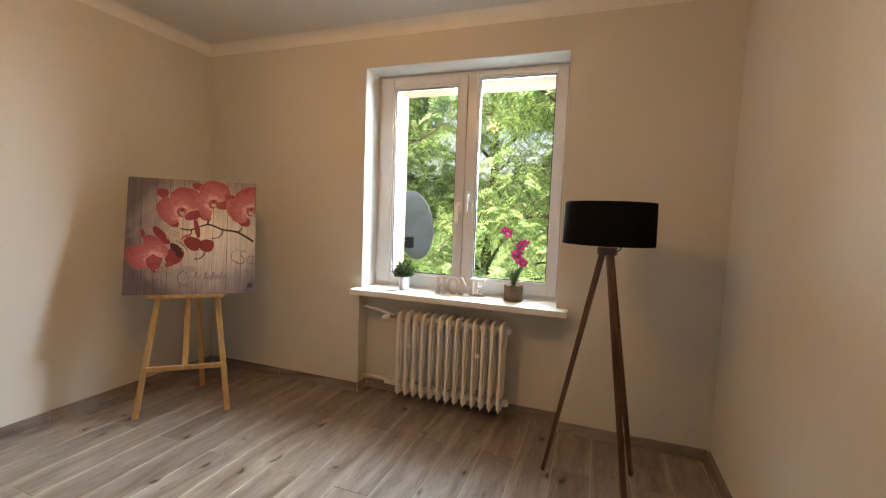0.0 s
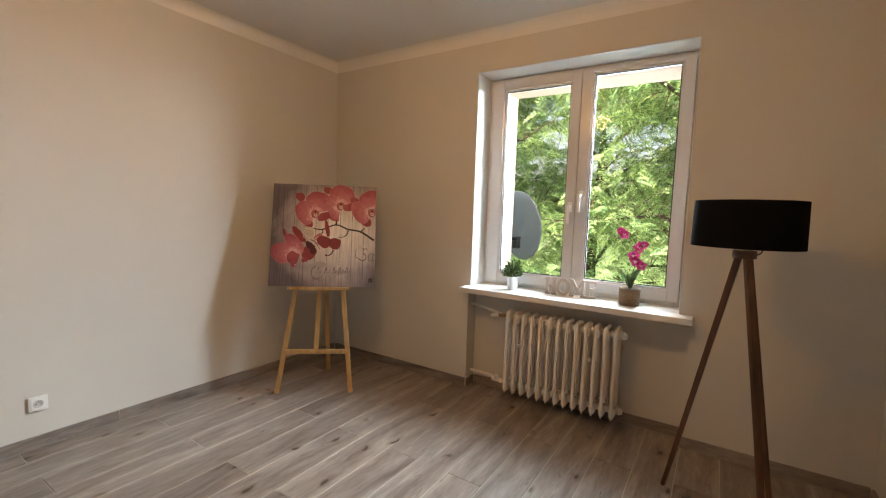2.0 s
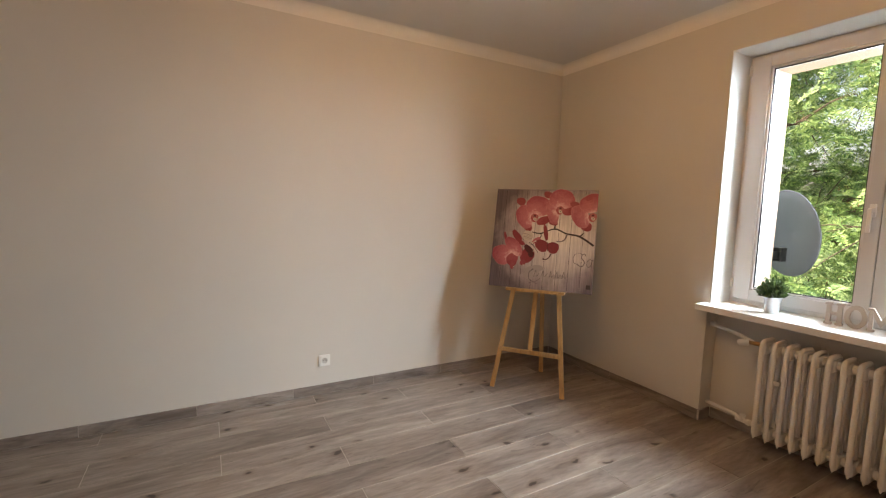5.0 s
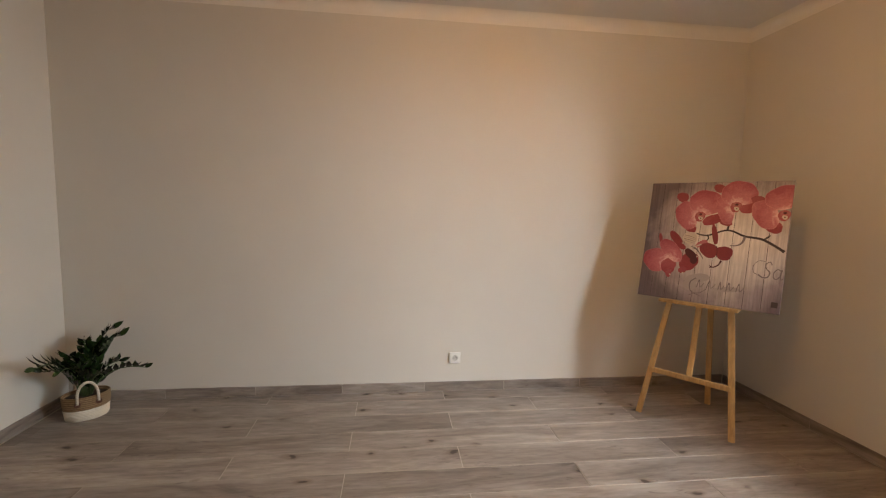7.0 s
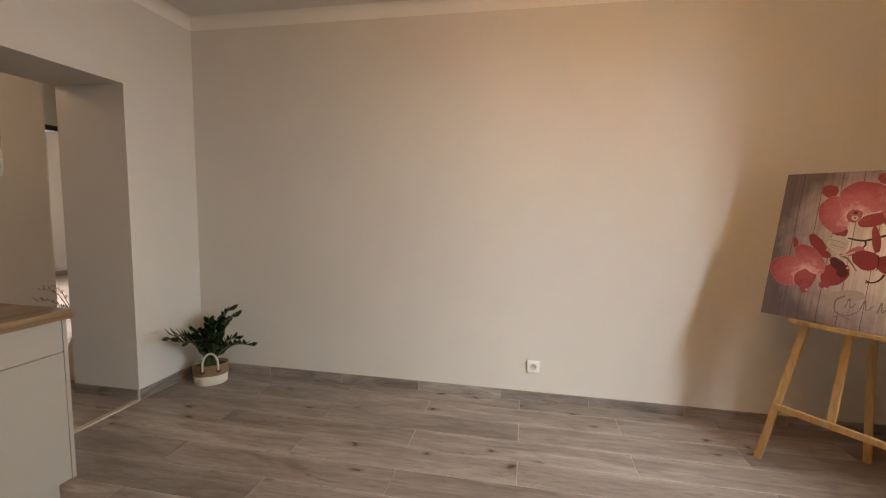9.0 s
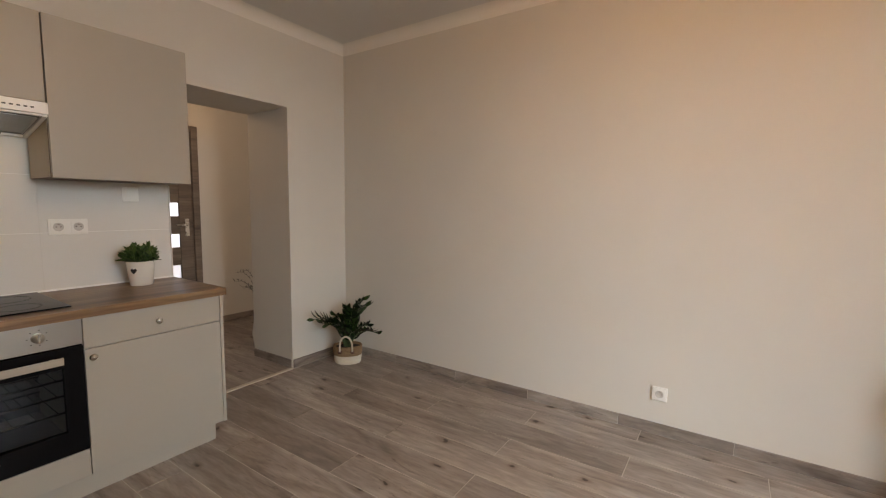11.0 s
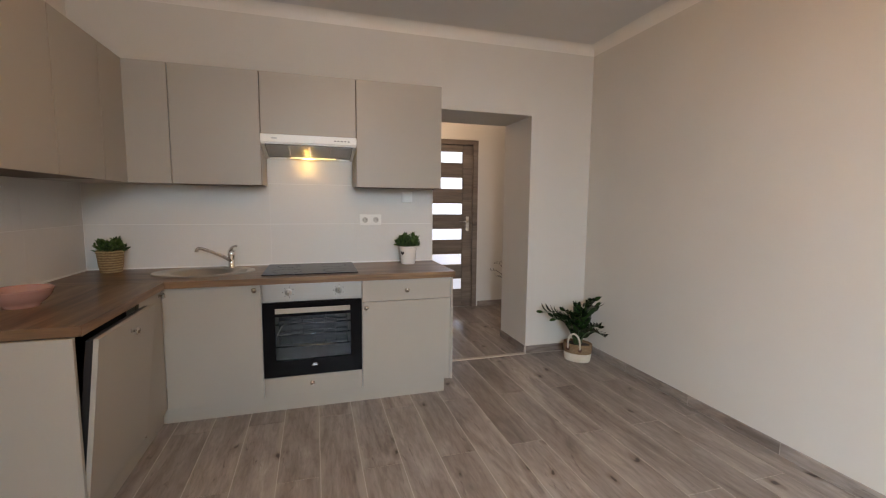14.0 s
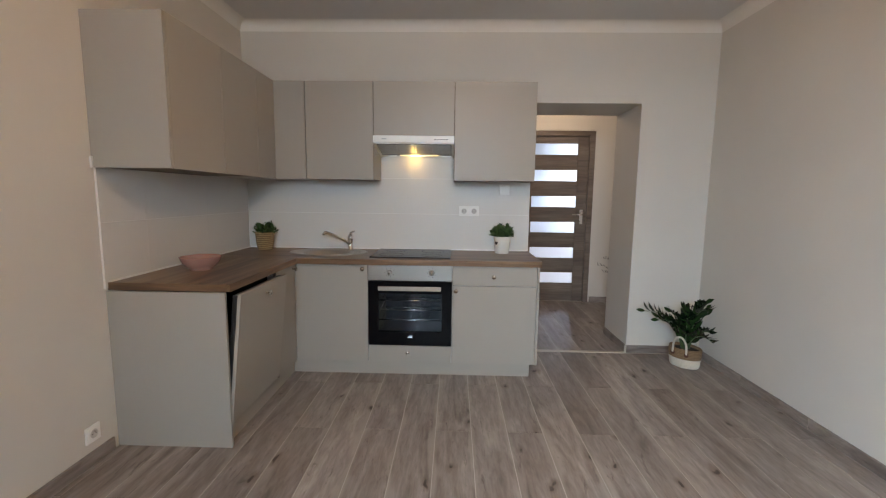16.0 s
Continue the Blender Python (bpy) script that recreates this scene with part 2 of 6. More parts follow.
STEEL = metallic("brushed_steel", (0.50, 0.475, 0.44), 0.30, True)
SATIN = metallic("satin_steel", (0.46, 0.41, 0.35), 0.62, True)
CHROME = metallic("chrome", (0.75, 0.74, 0.72), 0.12)
NICKEL = metallic("satin_nickel", (0.62, 0.58, 0.53), 0.26)
BRASS = metallic("brass_valve", (0.42, 0.28, 0.13), 0.4)
BLACK_GLASS = material("black_glass", (0.006, 0.006, 0.007), 0.10)[0]
BLACK_GLASS.node_tree.nodes["Principled BSDF"].inputs["Specular IOR Level"].default_value = 0.06
BLACK = material("black_enamel", (0.012, 0.012, 0.013), 0.35)[0]
# dark small parts; also stands in for shade in dishwasher tub and socket holes
DARK = material("dark_parts_and_shade", (0.03, 0.028, 0.026), 0.6)[0]
OVEN_INSIDE = material("oven_enamel", (0.055, 0.060, 0.066), 0.35)[0]
FABRIC = painted("black_shade_fabric", (0.006, 0.006, 0.007), 0.95, 600, 0.5, 0.2)
FABRIC.node_tree.nodes["Principled BSDF"].inputs["Specular IOR Level"].default_value = 0.05
SHADE_LINING = material("white_shade_lining", (0.7, 0.7, 0.68), 0.8)[0]
CABLE = material("black_cable", (0.01, 0.01, 0.01), 0.5)[0]
GLASS = glass_pane("window_glass", (0.97, 0.99, 0.98))
OVEN_GLASS = glass_pane("oven_glass", (0.80, 0.82, 0.85), 0.04, 0.20)
FROSTED = material("frosted_glass", (0.52, 0.63, 0.80), 0.45)[0]
FROSTED.node_tree.nodes["Principled BSDF"].inputs["Transmission Weight"].default_value = 0.9
FILTER = metallic("grey_filter_metal", (0.22, 0.22, 0.21), 0.35)
CLEAR_COVER = glass_pane("clear_lamp_cover", (0.92, 0.92, 0.90), 0.08, 0.25)
LAMP_GLASS = glowing("lamp_glass", (1.0, 0.76, 0.34), 2.6)
LAMP_DIM = glowing("dim_lamp_glass", (1.0, 0.80, 0.42), 0.45)
GREEN = leafy("box_plant_leaves", (0.014, 0.040, 0.010), (0.095, 0.170, 0.045), 0.5, 0.18)
ZZ = leafy("glossy_dark_leaves", (0.006, 0.018, 0.007), (0.024, 0.052, 0.015), 0.22, 0.05)
ZZ_STEM = material("green_stem", (0.05, 0.09, 0.03), 0.5)[0]
ORCHID_LEAF = leafy("orchid_leaves", (0.030, 0.085, 0.022), (0.09, 0.17, 0.05), 0.3, 0.1)
MAGENTA = leafy("magenta_petals", (0.33, 0.006, 0.085), (0.58, 0.07, 0.24), 0.5, 0.2)
PALE_PETAL = leafy("pale_petal_throat", (0.62, 0.36, 0.44), (0.78, 0.62, 0.62), 0.5, 0.2)
SOIL = painted("soil", (0.035, 0.022, 0.015), 0.95, 60, 0.8, 0.3)
PALE_GRASS = leafy("pale_dried_leaves", (0.10, 0.10, 0.085), (0.34, 0.33, 0.30), 0.7, 0.2)
RAFFIA = woven("raffia", (0.15, 0.085, 0.042), (0.33, 0.22, 0.125), 24)
WICKER = woven("wicker", (0.15, 0.085, 0.035), (0.46, 0.33, 0.17), 20)
BURLAP = woven("jute_wrap", (0.12, 0.075, 0.042), (0.27, 0.185, 0.11), 32)
ROPE = woven("cream_rope", (0.62, 0.56, 0.46), (0.76, 0.71, 0.61), 30)
LEATHER = painted("brown_leather", (0.10, 0.035, 0.018), 0.5, 90, 0.4, 0.15)
ZINC = metallic("zinc", (0.55, 0.56, 0.57), 0.42)
CERAMIC = painted("white_ceramic", (0.76, 0.73, 0.68), 0.25, 20, 0.04, 0.01)
PINK = painted("pink_glazed_ceramic", (0.42, 0.225, 0.185), 0.16, 70, 1.0, 0.2)
HOME_WOOD = painted("whitewashed_wood", (0.52, 0.45, 0.39), 0.75, 55, 0.5, 0.14)
DISH = painted("grey_dish_paint", (0.085, 0.09, 0.105), 0.5, 40, 0.1, 0.05)
BARK = painted("bark", (0.075, 0.055, 0.04), 0.95, 25, 1.0, 0.3)
LOCUST = leafy("locust_leaves", (0.055, 0.140, 0.055), (0.33, 0.48, 0.19), 0.5, 0.45)
LOCUST_FAR = leafy("far_tree_leaves", (0.075, 0.15, 0.075), (0.25, 0.37, 0.18), 0.55, 0.40)
PODS = leafy("brown_seed_pods", (0.11, 0.055, 0.025), (0.24, 0.14, 0.07), 0.7, 0.2)
GRASS = painted("grass", (0.06, 0.12, 0.03), 0.95, 8, 0.8, 0.3)


# ---- mesh helpers ----
def part(name, bm, mat, parent=None, label="", smooth=False):
    """Links a bmesh as one mesh object under a thing or a part."""
    me = bpy.data.meshes.new(name)
    bm.to_mesh(me)
    bm.free()
    for m in (mat if isinstance(mat, (list, tuple)) else [mat]):
        me.materials.append(m)
    if smooth:
        for p in me.polygons:
            p.use_smooth = True
    ob = new(name, me)
    if parent is not None:
        ob.parent = parent
    if label:
        ob["label"] = label
    return ob


def thing(name, loc=(0, 0, 0), rz=0.0, label="", category="", group="", kind=""):
    ob = new(name)
    ob.empty_display_size = 0.1
    ob.matrix_basis = pose(*loc, 0, 0, rz)
    return tagged(ob, label, category, group, kind)


def add_box(bm, lo, hi, bev=0.0, m=None, seg=2):
    lo, hi = Vector(lo), Vector(hi)
    mat = Matrix.Translation((lo + hi) / 2) @ Matrix.Diagonal((*(hi - lo), 1))
    if m is not None:
        mat = m @ mat
    made = bmesh.ops.create_cube(bm, size=1.0, matrix=mat)["verts"]
    if bev:
        edges = list({e for v in made for e in v.link_edges})
        bmesh.ops.bevel(bm, geom=edges, offset=bev, segments=seg, affect="EDGES", profile=0.6)
    return bm


def box(lo, hi, bev=0.0, m=None, seg=2):
    return add_box(bmesh.new(), lo, hi, bev, m, seg)


def boxes(*pairs, bev=0.0):
    bm = bmesh.new()
    for lo, hi in pairs:
        add_box(bm, lo, hi, bev)
    return bm


def add_lathe(bm, profile, seg=32, m=None, cap=False):
    """Turns (radius, height) pairs about z."""
    rings = []
    for r, z in profile:
        ring = []
        for k in range(seg):
            a = 2 * math.pi * k / seg
            p = Vector((r * math.cos(a), r * math.sin(a), z))
            ring.append(bm.verts.new(m @ p if m is not None else p))
        rings.append(ring)
    for a, c in zip(rings, rings[1:]):
        for k in range(seg):
            bm.faces.new((a[k], a[(k + 1) % seg], c[(k + 1) % seg], c[k]))
    if cap:
        bm.faces.new(rings[0][::-1])
        bm.faces.new(rings[-1])
    return bm


def lathe(profile, seg=32, m=None, cap=False):
    return add_lathe(bmesh.new(), profile, seg, m, cap)


def add_tube(bm, pts, radius, seg=8, caps=True):
    """A round bar along points; radius is one number or one for each point."""
    pts = [Vector(p) for p in pts]
    rad = radius if isinstance(radius, (list, tuple)) else [radius] * len(pts)
    rings, up = [], None
    for k, p in enumerate(pts):
        d = (pts[min(k + 1, len(pts) - 1)] - pts[max(k - 1, 0)]).normalized()
        if up is None:
            up = Vector((0, 0, 1)) if abs(d.z) < 0.9 else Vector((1, 0, 0))
        side = d.cross(up).normalized()
        up = side.cross(d).normalized()
        rings.append([bm.verts.new(p + rad[k] * (math.cos(2 * math.pi * j / seg) * side + math.sin(2 * math.pi * j / seg) * up)) for j in range(seg)])
    for a, c in zip(rings, rings[1:]):
        for j in range(seg):
            bm.faces.new((a[j], a[(j + 1) % seg], c[(j + 1) % seg], c[j]))
    if caps:
        bm.faces.new(rings[0][::-1])
        bm.faces.new(rings[-1])
    return bm


def tube(pts, radius, seg=8):
    return add_tube(bmesh.new(), pts, radius, seg)


def bar(a, c, wx, wy, bev=0.003, face=(0, -1, 0), taper=1.0):
    """A straight batten of rectangular section from a to c."""
    a, c = Vector(a), Vector(c)
    d = (c - a).normalized()
    side = d.cross(Vector(face)).normalized()
    fr = side.cross(d).normalized()
    bm = bmesh.new()
    vs = []
    for p, k in ((a, taper), (c, 1.0)):
        vs.append([bm.verts.new(p + sx * side * wx / 2 * k + sy * fr * wy / 2 * k) for sx, sy in ((-1, -1), (1, -1), (1, 1), (-1, 1))])
    bm.faces.new(vs[0][::-1]), bm.faces.new(vs[1])
    for j in range(4):
        bm.faces.new((vs[0][j], vs[0][(j + 1) % 4], vs[1][(j + 1) % 4], vs[1][j]))
    bmesh.ops.recalc_face_normals(bm, faces=bm.faces)
    if bev:
        bmesh.ops.bevel(bm, geom=list(bm.edges), offset=bev, segments=2, affect="EDGES")
    return bm


def structure(name, bm, mat, label, category, smooth=False):
    return tagged(part(name, bm, mat, None, "", smooth), label, category, "", "structure")


# ---- the room's shell ----
floor = structure("floor", boxes(((W - 0.1, S_BACK - 0.02, -0.12), (E + 0.1, N + 0.2, -0.0024))), FLOOR_GROUT, "floor of grey-brown wood-look plank tiles with pale joints", "floor")
hall_floor = structure("hall_floor", boxes(((HALL_W, HALL_S - 0.1, -0.12), (HALL_E, S_BACK - 0.02, -0.0024))), FLOOR_GROUT, "hall floor of grey-brown wood-look plank tiles", "floor")
structure("back_room_floor", boxes(((-6.6, -7.0, -0.12), (0.6, HALL_S - 0.1, -0.002))), PLANK, "glossy grey-brown plank floor of the room beyond", "floor")
structure("ceiling", boxes(((W - 0.1, S - 0.1, CEIL), (E + 0.1, N + 0.1, CEIL + 0.1))), CEILING, "plain white painted ceiling", "ceiling")
structure("hall_ceiling", boxes(((HALL_W, -7.0, HALL_CEIL), (HALL_E, S_BACK, HALL_CEIL + 0.1)), ((-6.6, -7.0, HALL_CEIL), (HALL_W, HALL_S - 0.1, HALL_CEIL + 0.1))), CEILING, "plain white hall ceiling", "ceiling")
structure("wall_west", boxes(((W - 0.12, S_BACK, 0), (W, OUT, CEIL + 0.1))), WALL, "smooth warm white painted wall", "wall")
structure("wall_east", boxes(((E, S - 0.6, 0), (E + 0.12, OUT, CEIL + 0.1))), WALL, "smooth warm white painted wall", "wall")
structure("wall_south", boxes(((W, S_BACK, 0), (OPEN_W, S, CEIL + 0.1)), ((OPEN_E, S_BACK, 0), (E, S, CEIL + 0.1)), ((OPEN_W, S_BACK, OPEN_TOP), (OPEN_E, S, CEIL + 0.1))), WALL, "thick warm white painted wall with an open passage", "wall")
structure("wall_north", boxes(((W, N, WIN_B - 0.04), (WIN_L, OUT, CEIL + 0.1)), ((W, N, 0), (NI_L, OUT, WIN_B - 0.04)), ((WIN_R, N, WIN_B - 0.04), (E, OUT, CEIL + 0.1)), ((NI_R, N, 0), (E, OUT, WIN_B - 0.04)), ((WIN_L, N, WIN_T), (WIN_R, OUT, CEIL + 0.1)), ((NI_L, NICHE, 0), (NI_R, OUT, WIN_B - 0.04))), WALL, "warm white painted window wall with a radiator niche", "wall")
structure("hall_wall_south", boxes(((-2.70, HALL_S - 0.12, 0), (-2.04, HALL_S, HALL_CEIL)), ((-1.10, HALL_S - 0.12, 0), (HALL_E, HALL_S, HALL_CEIL)), ((-2.04, HALL_S - 0.12, 2.11), (-1.10, HALL_S, HALL_CEIL)), ((-2.70, HALL_S - 0.30, 0), (-2.58, HALL_S - 0.12, HALL_CEIL))), WALL, "white painted hall wall", "wall")
structure("hall_wall_end", boxes(((HALL_W, HALL_S - 0.42, 0), (-3.62, HALL_S - 0.30, HALL_CEIL)), ((-3.62, HALL_S - 0.42, 2.05), (-2.70, HALL_S - 0.30, HALL_CEIL))), WALL, "white painted hall wall with a doorway", "wall")
structure("hall_wall_west", boxes(((HALL_W - 0.1, HALL_S - 0.42, 0), (HALL_W, S_BACK, HALL_CEIL))), WALL, "white painted hall wall", "wall")
structure("hall_wall_north", boxes(((HALL_W, S_BACK, 0), (W - 0.12, S_BACK + 0.1, HALL_CEIL))), WALL, "white painted hall wall", "wall")
structure("hall_wall_east", boxes(((HALL_E, -7.0, 0), (HALL_E + 0.1, S_BACK, HALL_CEIL))), WALL, "white painted hall wall", "wall")
structure("back_room_wall_west", boxes(((-6.7, -7.0, 0), (-6.6, HALL_S - 0.3, HALL_CEIL))), WALL, "white painted wall of the room beyond", "wall")
structure("back_room_wall_north", boxes(((-6.6, HALL_S - 0.42, 0), (HALL_W - 0.1, HALL_S - 0.3, HALL_CEIL))), WALL, "white painted wall of the room beyond", "wall")
structure("back_room_wall_south", boxes(((-6.6, -7.1, 0), (-5.3, -7.0, HALL_CEIL)), ((-2.6, -7.1, 0), (0.6, -7.0, HALL_CEIL)), ((-5.3, -7.1, 0), (-2.6, -7.0, 0.7)), ((-5.3, -7.1, 2.4), (-2.6, -7.0, HALL_CEIL))), WALL, "white wall of the room beyond with a wide window opening", "wall")
structure("back_room_baseboard", boxes(((-6.598, -6.99, 0), (-6.588, HALL_S - 0.44, 0.07)), ((-6.58, -6.998, 0), (0.5, -6.988, 0.07))), PLANK, "low grey-brown tile baseboard", "baseboard")


def cove(name, a, c, inward):
    """Concave plaster strip between wall and ceiling."""
    a, c, inward = Vector(a), Vector(c), Vector(inward)
    bm, r = bmesh.new(), 0.070
    prof = [(0.0, -r)] + [(r - r * math.cos(t), -r + r * math.sin(t)) for t in (0.35, 0.7, 1.05, 1.3)] + [(r, 0.0)]
    rows = [[bm.verts.new(p + inward * (u + 0.0005) + Vector((0, 0, w - 0.0005))) for u, w in prof] for p in (a, c)]
    for k in range(len(prof) - 1):
        bm.faces.new((rows[0][k], rows[0][k + 1], rows[1][k + 1], rows[1][k]))
    back = [bm.verts.new(p + Vector((0, 0, -0.0005)) + inward * 0.0005) for p in (a, c)]
    edge = [[bm.verts.new(v.co) for v in (r[0], r[-1])] for r in rows]
    bm.faces.new((edge[0][0], edge[1][0], back[1], back[0]))
    far = [bm.verts.new(v.co) for v in back]
    bm.faces.new((edge[0][1], far[0], far[1], edge[1][1]))
    bmesh.ops.recalc_face_normals(bm, faces=bm.faces)
    structure(name, bm, COVE, "pale plaster cove between wall and ceiling", "cornice", True)


cove("cornice_west", (W, S, CEIL), (W, N, CEIL), (1, 0, 0))
cove("cornice_east", (E, S, CEIL), (E, N, CEIL), (-1, 0, 0))
cove("cornice_south", (W, S, CEIL), (E, S, CEIL), (0, 1, 0))
cove("cornice_north", (W, N, CEIL), (E, N, CEIL), (0, -1, 0))


def baseboard(name, lo, hi, axis):
    """Low tile baseboard cut into pieces 0.6 m long."""
    base = structure(name, box(lo, hi), FLOOR_GROUT, "low grey wood-look tile baseboard", "baseboard")
    k = 0 if axis == "x" else 1
    o = 1 - k
    n = max(1, round((hi[k] - lo[k]) / 0.62))
    for i in range(n):
        p, q = list(lo), list(hi)
        p[k], q[k] = lo[k] + (hi[k] - lo[k]) * i / n + 0.001, lo[k] + (hi[k] - lo[k]) * (i + 1) / n - 0.001
        p[o], q[o], q[2], p[2] = lo[o] - 0.002, hi[o] + 0.002, hi[2] + 0.002, 0.001
        mid = Vector([(a + b) / 2 for a, b in zip(p, q)])
        size = Vector(q) - Vector(p)
        m = Matrix.Rotation(radians(90), 4, "Z") if k == 0 else Matrix()
        half = Vector((size.y, size.x, size.z)) / 2 if k == 0 else size / 2
        ob = part("tile", box(-half, half, 0.002, None, 1), PLANK, base)
        ob.matrix_basis = Matrix.Translation(mid) @ m


B = 0.066
baseboard("baseboard_west", (W + 0.002, S + 0.014, 0), (W + 0.011, N - 0.014, B), "y")
baseboard("baseboard_north_w", (W + 0.014, N - 0.011, 0), (NI_L, N - 0.002, B), "x")
baseboard("baseboard_niche_w", (NI_L + 0.002, N - 0.01, 0), (NI_L + 0.011, NICHE - 0.014, B), "y")
baseboard("baseboard_niche", (NI_L + 0.014, NICHE - 0.011, 0), (NI_R - 0.014, NICHE - 0.002, B), "x")
baseboard("baseboard_niche_e", (NI_R - 0.011, N - 0.01, 0), (NI_R - 0.002, NICHE - 0.014, B), "y")
baseboard("baseboard_north_e", (NI_R, N - 0.011, 0), (E - 0.014, N - 0.002, B), "x")
baseboard("baseboard_east", (E - 0.011, 0.20, 0), (E - 0.002, N - 0.014, B), "y")
baseboard("baseboard_south", (W + 0.014, S + 0.002, 0), (OPEN_W, S + 0.011, B), "x")
baseboard("baseboard_jamb", (OPEN_W + 0.002, S_BACK + 0.01, 0), (OPEN_W + 0.011, S, B), "y")
baseboard("baseboard_hall", (-2.70, HALL_S + 0.002, 0), (-2.06, HALL_S + 0.011, B), "x")
structure("threshold", box((OPEN_W + 0.012, S - 0.02, -0.004), (OPEN_E, S + 0.018, 0.006), 0.003), painted("threshold_strip", (0.50, 0.44, 0.37), 0.4, 60, 0.1, 0.05), "pale metal threshold strip between room and hall", "threshold")


def plank_field(parent, x0, x1, y0, y1, first, shift):
    """Half-bond planks 0.2 x 1.2 m, cut at the edges."""
    shared = {}
    k = math.floor((x0 - first) / 0.2)
    while first + 0.2 * k < x1:
        a, c = max(x0, first + 0.2 * k), min(x1, first + 0.2 * (k + 1))
        off = shift + (0.0 if k % 2 else 0.6)
        j = math.floor((y0 - off) / 1.2)
        while off + 1.2 * j < y1:
            p, q = max(y0, off + 1.2 * j), min(y1, off + 1.2 * (j + 1))
            if c - a > 0.02 and q - p > 0.02:
                w, d = round(c - a - 0.004, 4), round(q - p - 0.004, 4)
                if (w, d) not in shared:
                    bm = box((-w / 2, -d / 2, -0.006), (w / 2, d / 2, 0.0), 0.0008, None, 1)
                    me = bpy.data.meshes.new("plank")
                    bm.to_mesh(me), bm.free()
                    me.materials.append(PLANK)
                    shared[w, d] = me
                ob = new("plank", shared[w, d])
                ob.parent = parent
                ob.location = ((a + c) / 2, (p + q) / 2, 0.0)
            j += 1
        k += 1


# ---- window ----
FR = N + 0.215                                   # inner face of the window frame
window = thing("window_1", (0, 0, 0), 0, "white plastic double casement window, closed", "window", "", "structure")
part("reveal_lining", boxes(((WIN_L + 0.0015, N + 0.002, WIN_B), (WIN_L + 0.005, FR, WIN_T)), ((WIN_R - 0.005, N + 0.002, WIN_B), (WIN_R - 0.0015, FR, WIN_T)), ((WIN_L + 0.005, N + 0.002, WIN_T - 0.005), (WIN_R - 0.005, FR, WIN_T - 0.0015))), WHITE_REVEAL, window, "white painted reveal")
bm = bmesh.new()
for lo, hi in (((WIN_L, FR, WIN_B - 0.02), (WIN_L + 0.05, FR + 0.07, WIN_T)), ((WIN_R - 0.05, FR, WIN_B - 0.02), (WIN_R, FR + 0.07, WIN_T)), ((WIN_L + 0.05, FR, WIN_T - 0.05), (WIN_R - 0.05, FR + 0.07, WIN_T)), ((WIN_L + 0.05, FR, WIN_B - 0.02), (WIN_R - 0.05, FR + 0.07, WIN_B + 0.05)), ((-0.246, FR + 0.004, WIN_B + 0.05), (-0.196, FR + 0.066, WIN_T - 0.05))):
    add_box(bm, lo, hi, 0.004)
part("window_frame", bm, UPVC, window)


def sash(x0, x1, z0, z1, glass, handle_x, handle_z):
    gx0, gx1, gz0, gz1 = glass
    y0, y1 = FR - 0.022, FR + 0.05
    bm = bmesh.new()
    for lo, hi in (((x0, y0, z0), (gx0, y1, z1)), ((gx1, y0, z0), (x1, y1, z1)), ((gx0, y0, gz1), (gx1, y1, z1)), ((gx0, y0, z0), (gx1, y1, gz0))):
        add_box(bm, lo, hi, 0.005)
    s = part("sash", bm, UPVC, window)
    t = 0.012
    part("glazing_bead", boxes(((gx0, y0 + 0.012, gz0), (gx0 + t, y1 - 0.01, gz1)), ((gx1 - t, y0 + 0.012, gz0), (gx1, y1 - 0.01, gz1)), ((gx0 + t, y0 + 0.012, gz1 - t), (gx1 - t, y1 - 0.01, gz1)), ((gx0 + t, y0 + 0.012, gz0), (gx1 - t, y1 - 0.01, gz0 + t)), bev=0.002), UPVC, s)
    g = 0.006
    part("gasket", boxes(((gx0 + t, y0 + 0.022, gz0 + t), (gx0 + t + g, y0 + 0.03, gz1 - t)), ((gx1 - t - g, y0 + 0.022, gz0 + t), (gx1 - t, y0 + 0.03, gz1 - t)), ((gx0 + t, y0 + 0.022, gz1 - t - g), (gx1 - t, y0 + 0.03, gz1 - t)), ((gx0 + t, y0 + 0.022, gz0 + t), (gx1 - t, y0 + 0.03, gz0 + t + g))), CABLE, s, "thin black rubber gasket")
    pane = part("pane", box((gx0 + t, y0 + 0.025, gz0 + t), (gx1 - t, y0 + 0.029, gz1 - t)), GLASS, s, "clear glass pane")
    pane.visible_shadow = False
    bm = box((handle_x - 0.014, y0 - 0.012, handle_z - 0.035), (handle_x + 0.014, y0, handle_z + 0.035), 0.004)
    add_box(bm, (handle_x - 0.009, y0 - 0.045, handle_z - 0.01), (handle_x + 0.009, y0 - 0.008, handle_z + 0.012), 0.004)
    add_box(bm, (handle_x - 0.010, y0 - 0.052, handle_z - 0.115), (handle_x + 0.010, y0 - 0.036, handle_z + 0.012), 0.006)
    part("handle", bm, PLASTIC, s, "white plastic window handle")


sash(WIN_L + 0.028, -0.224, WIN_B + 0.03, WIN_T - 0.028, (-0.803, -0.286, 0.902, 2.294), -0.256, 1.42)
sash(-0.2205, WIN_R - 0.024, WIN_B + 0.03, WIN_T - 0.028, (-0.148, 0.396, 0.906, 2.332), -0.186, 1.50)
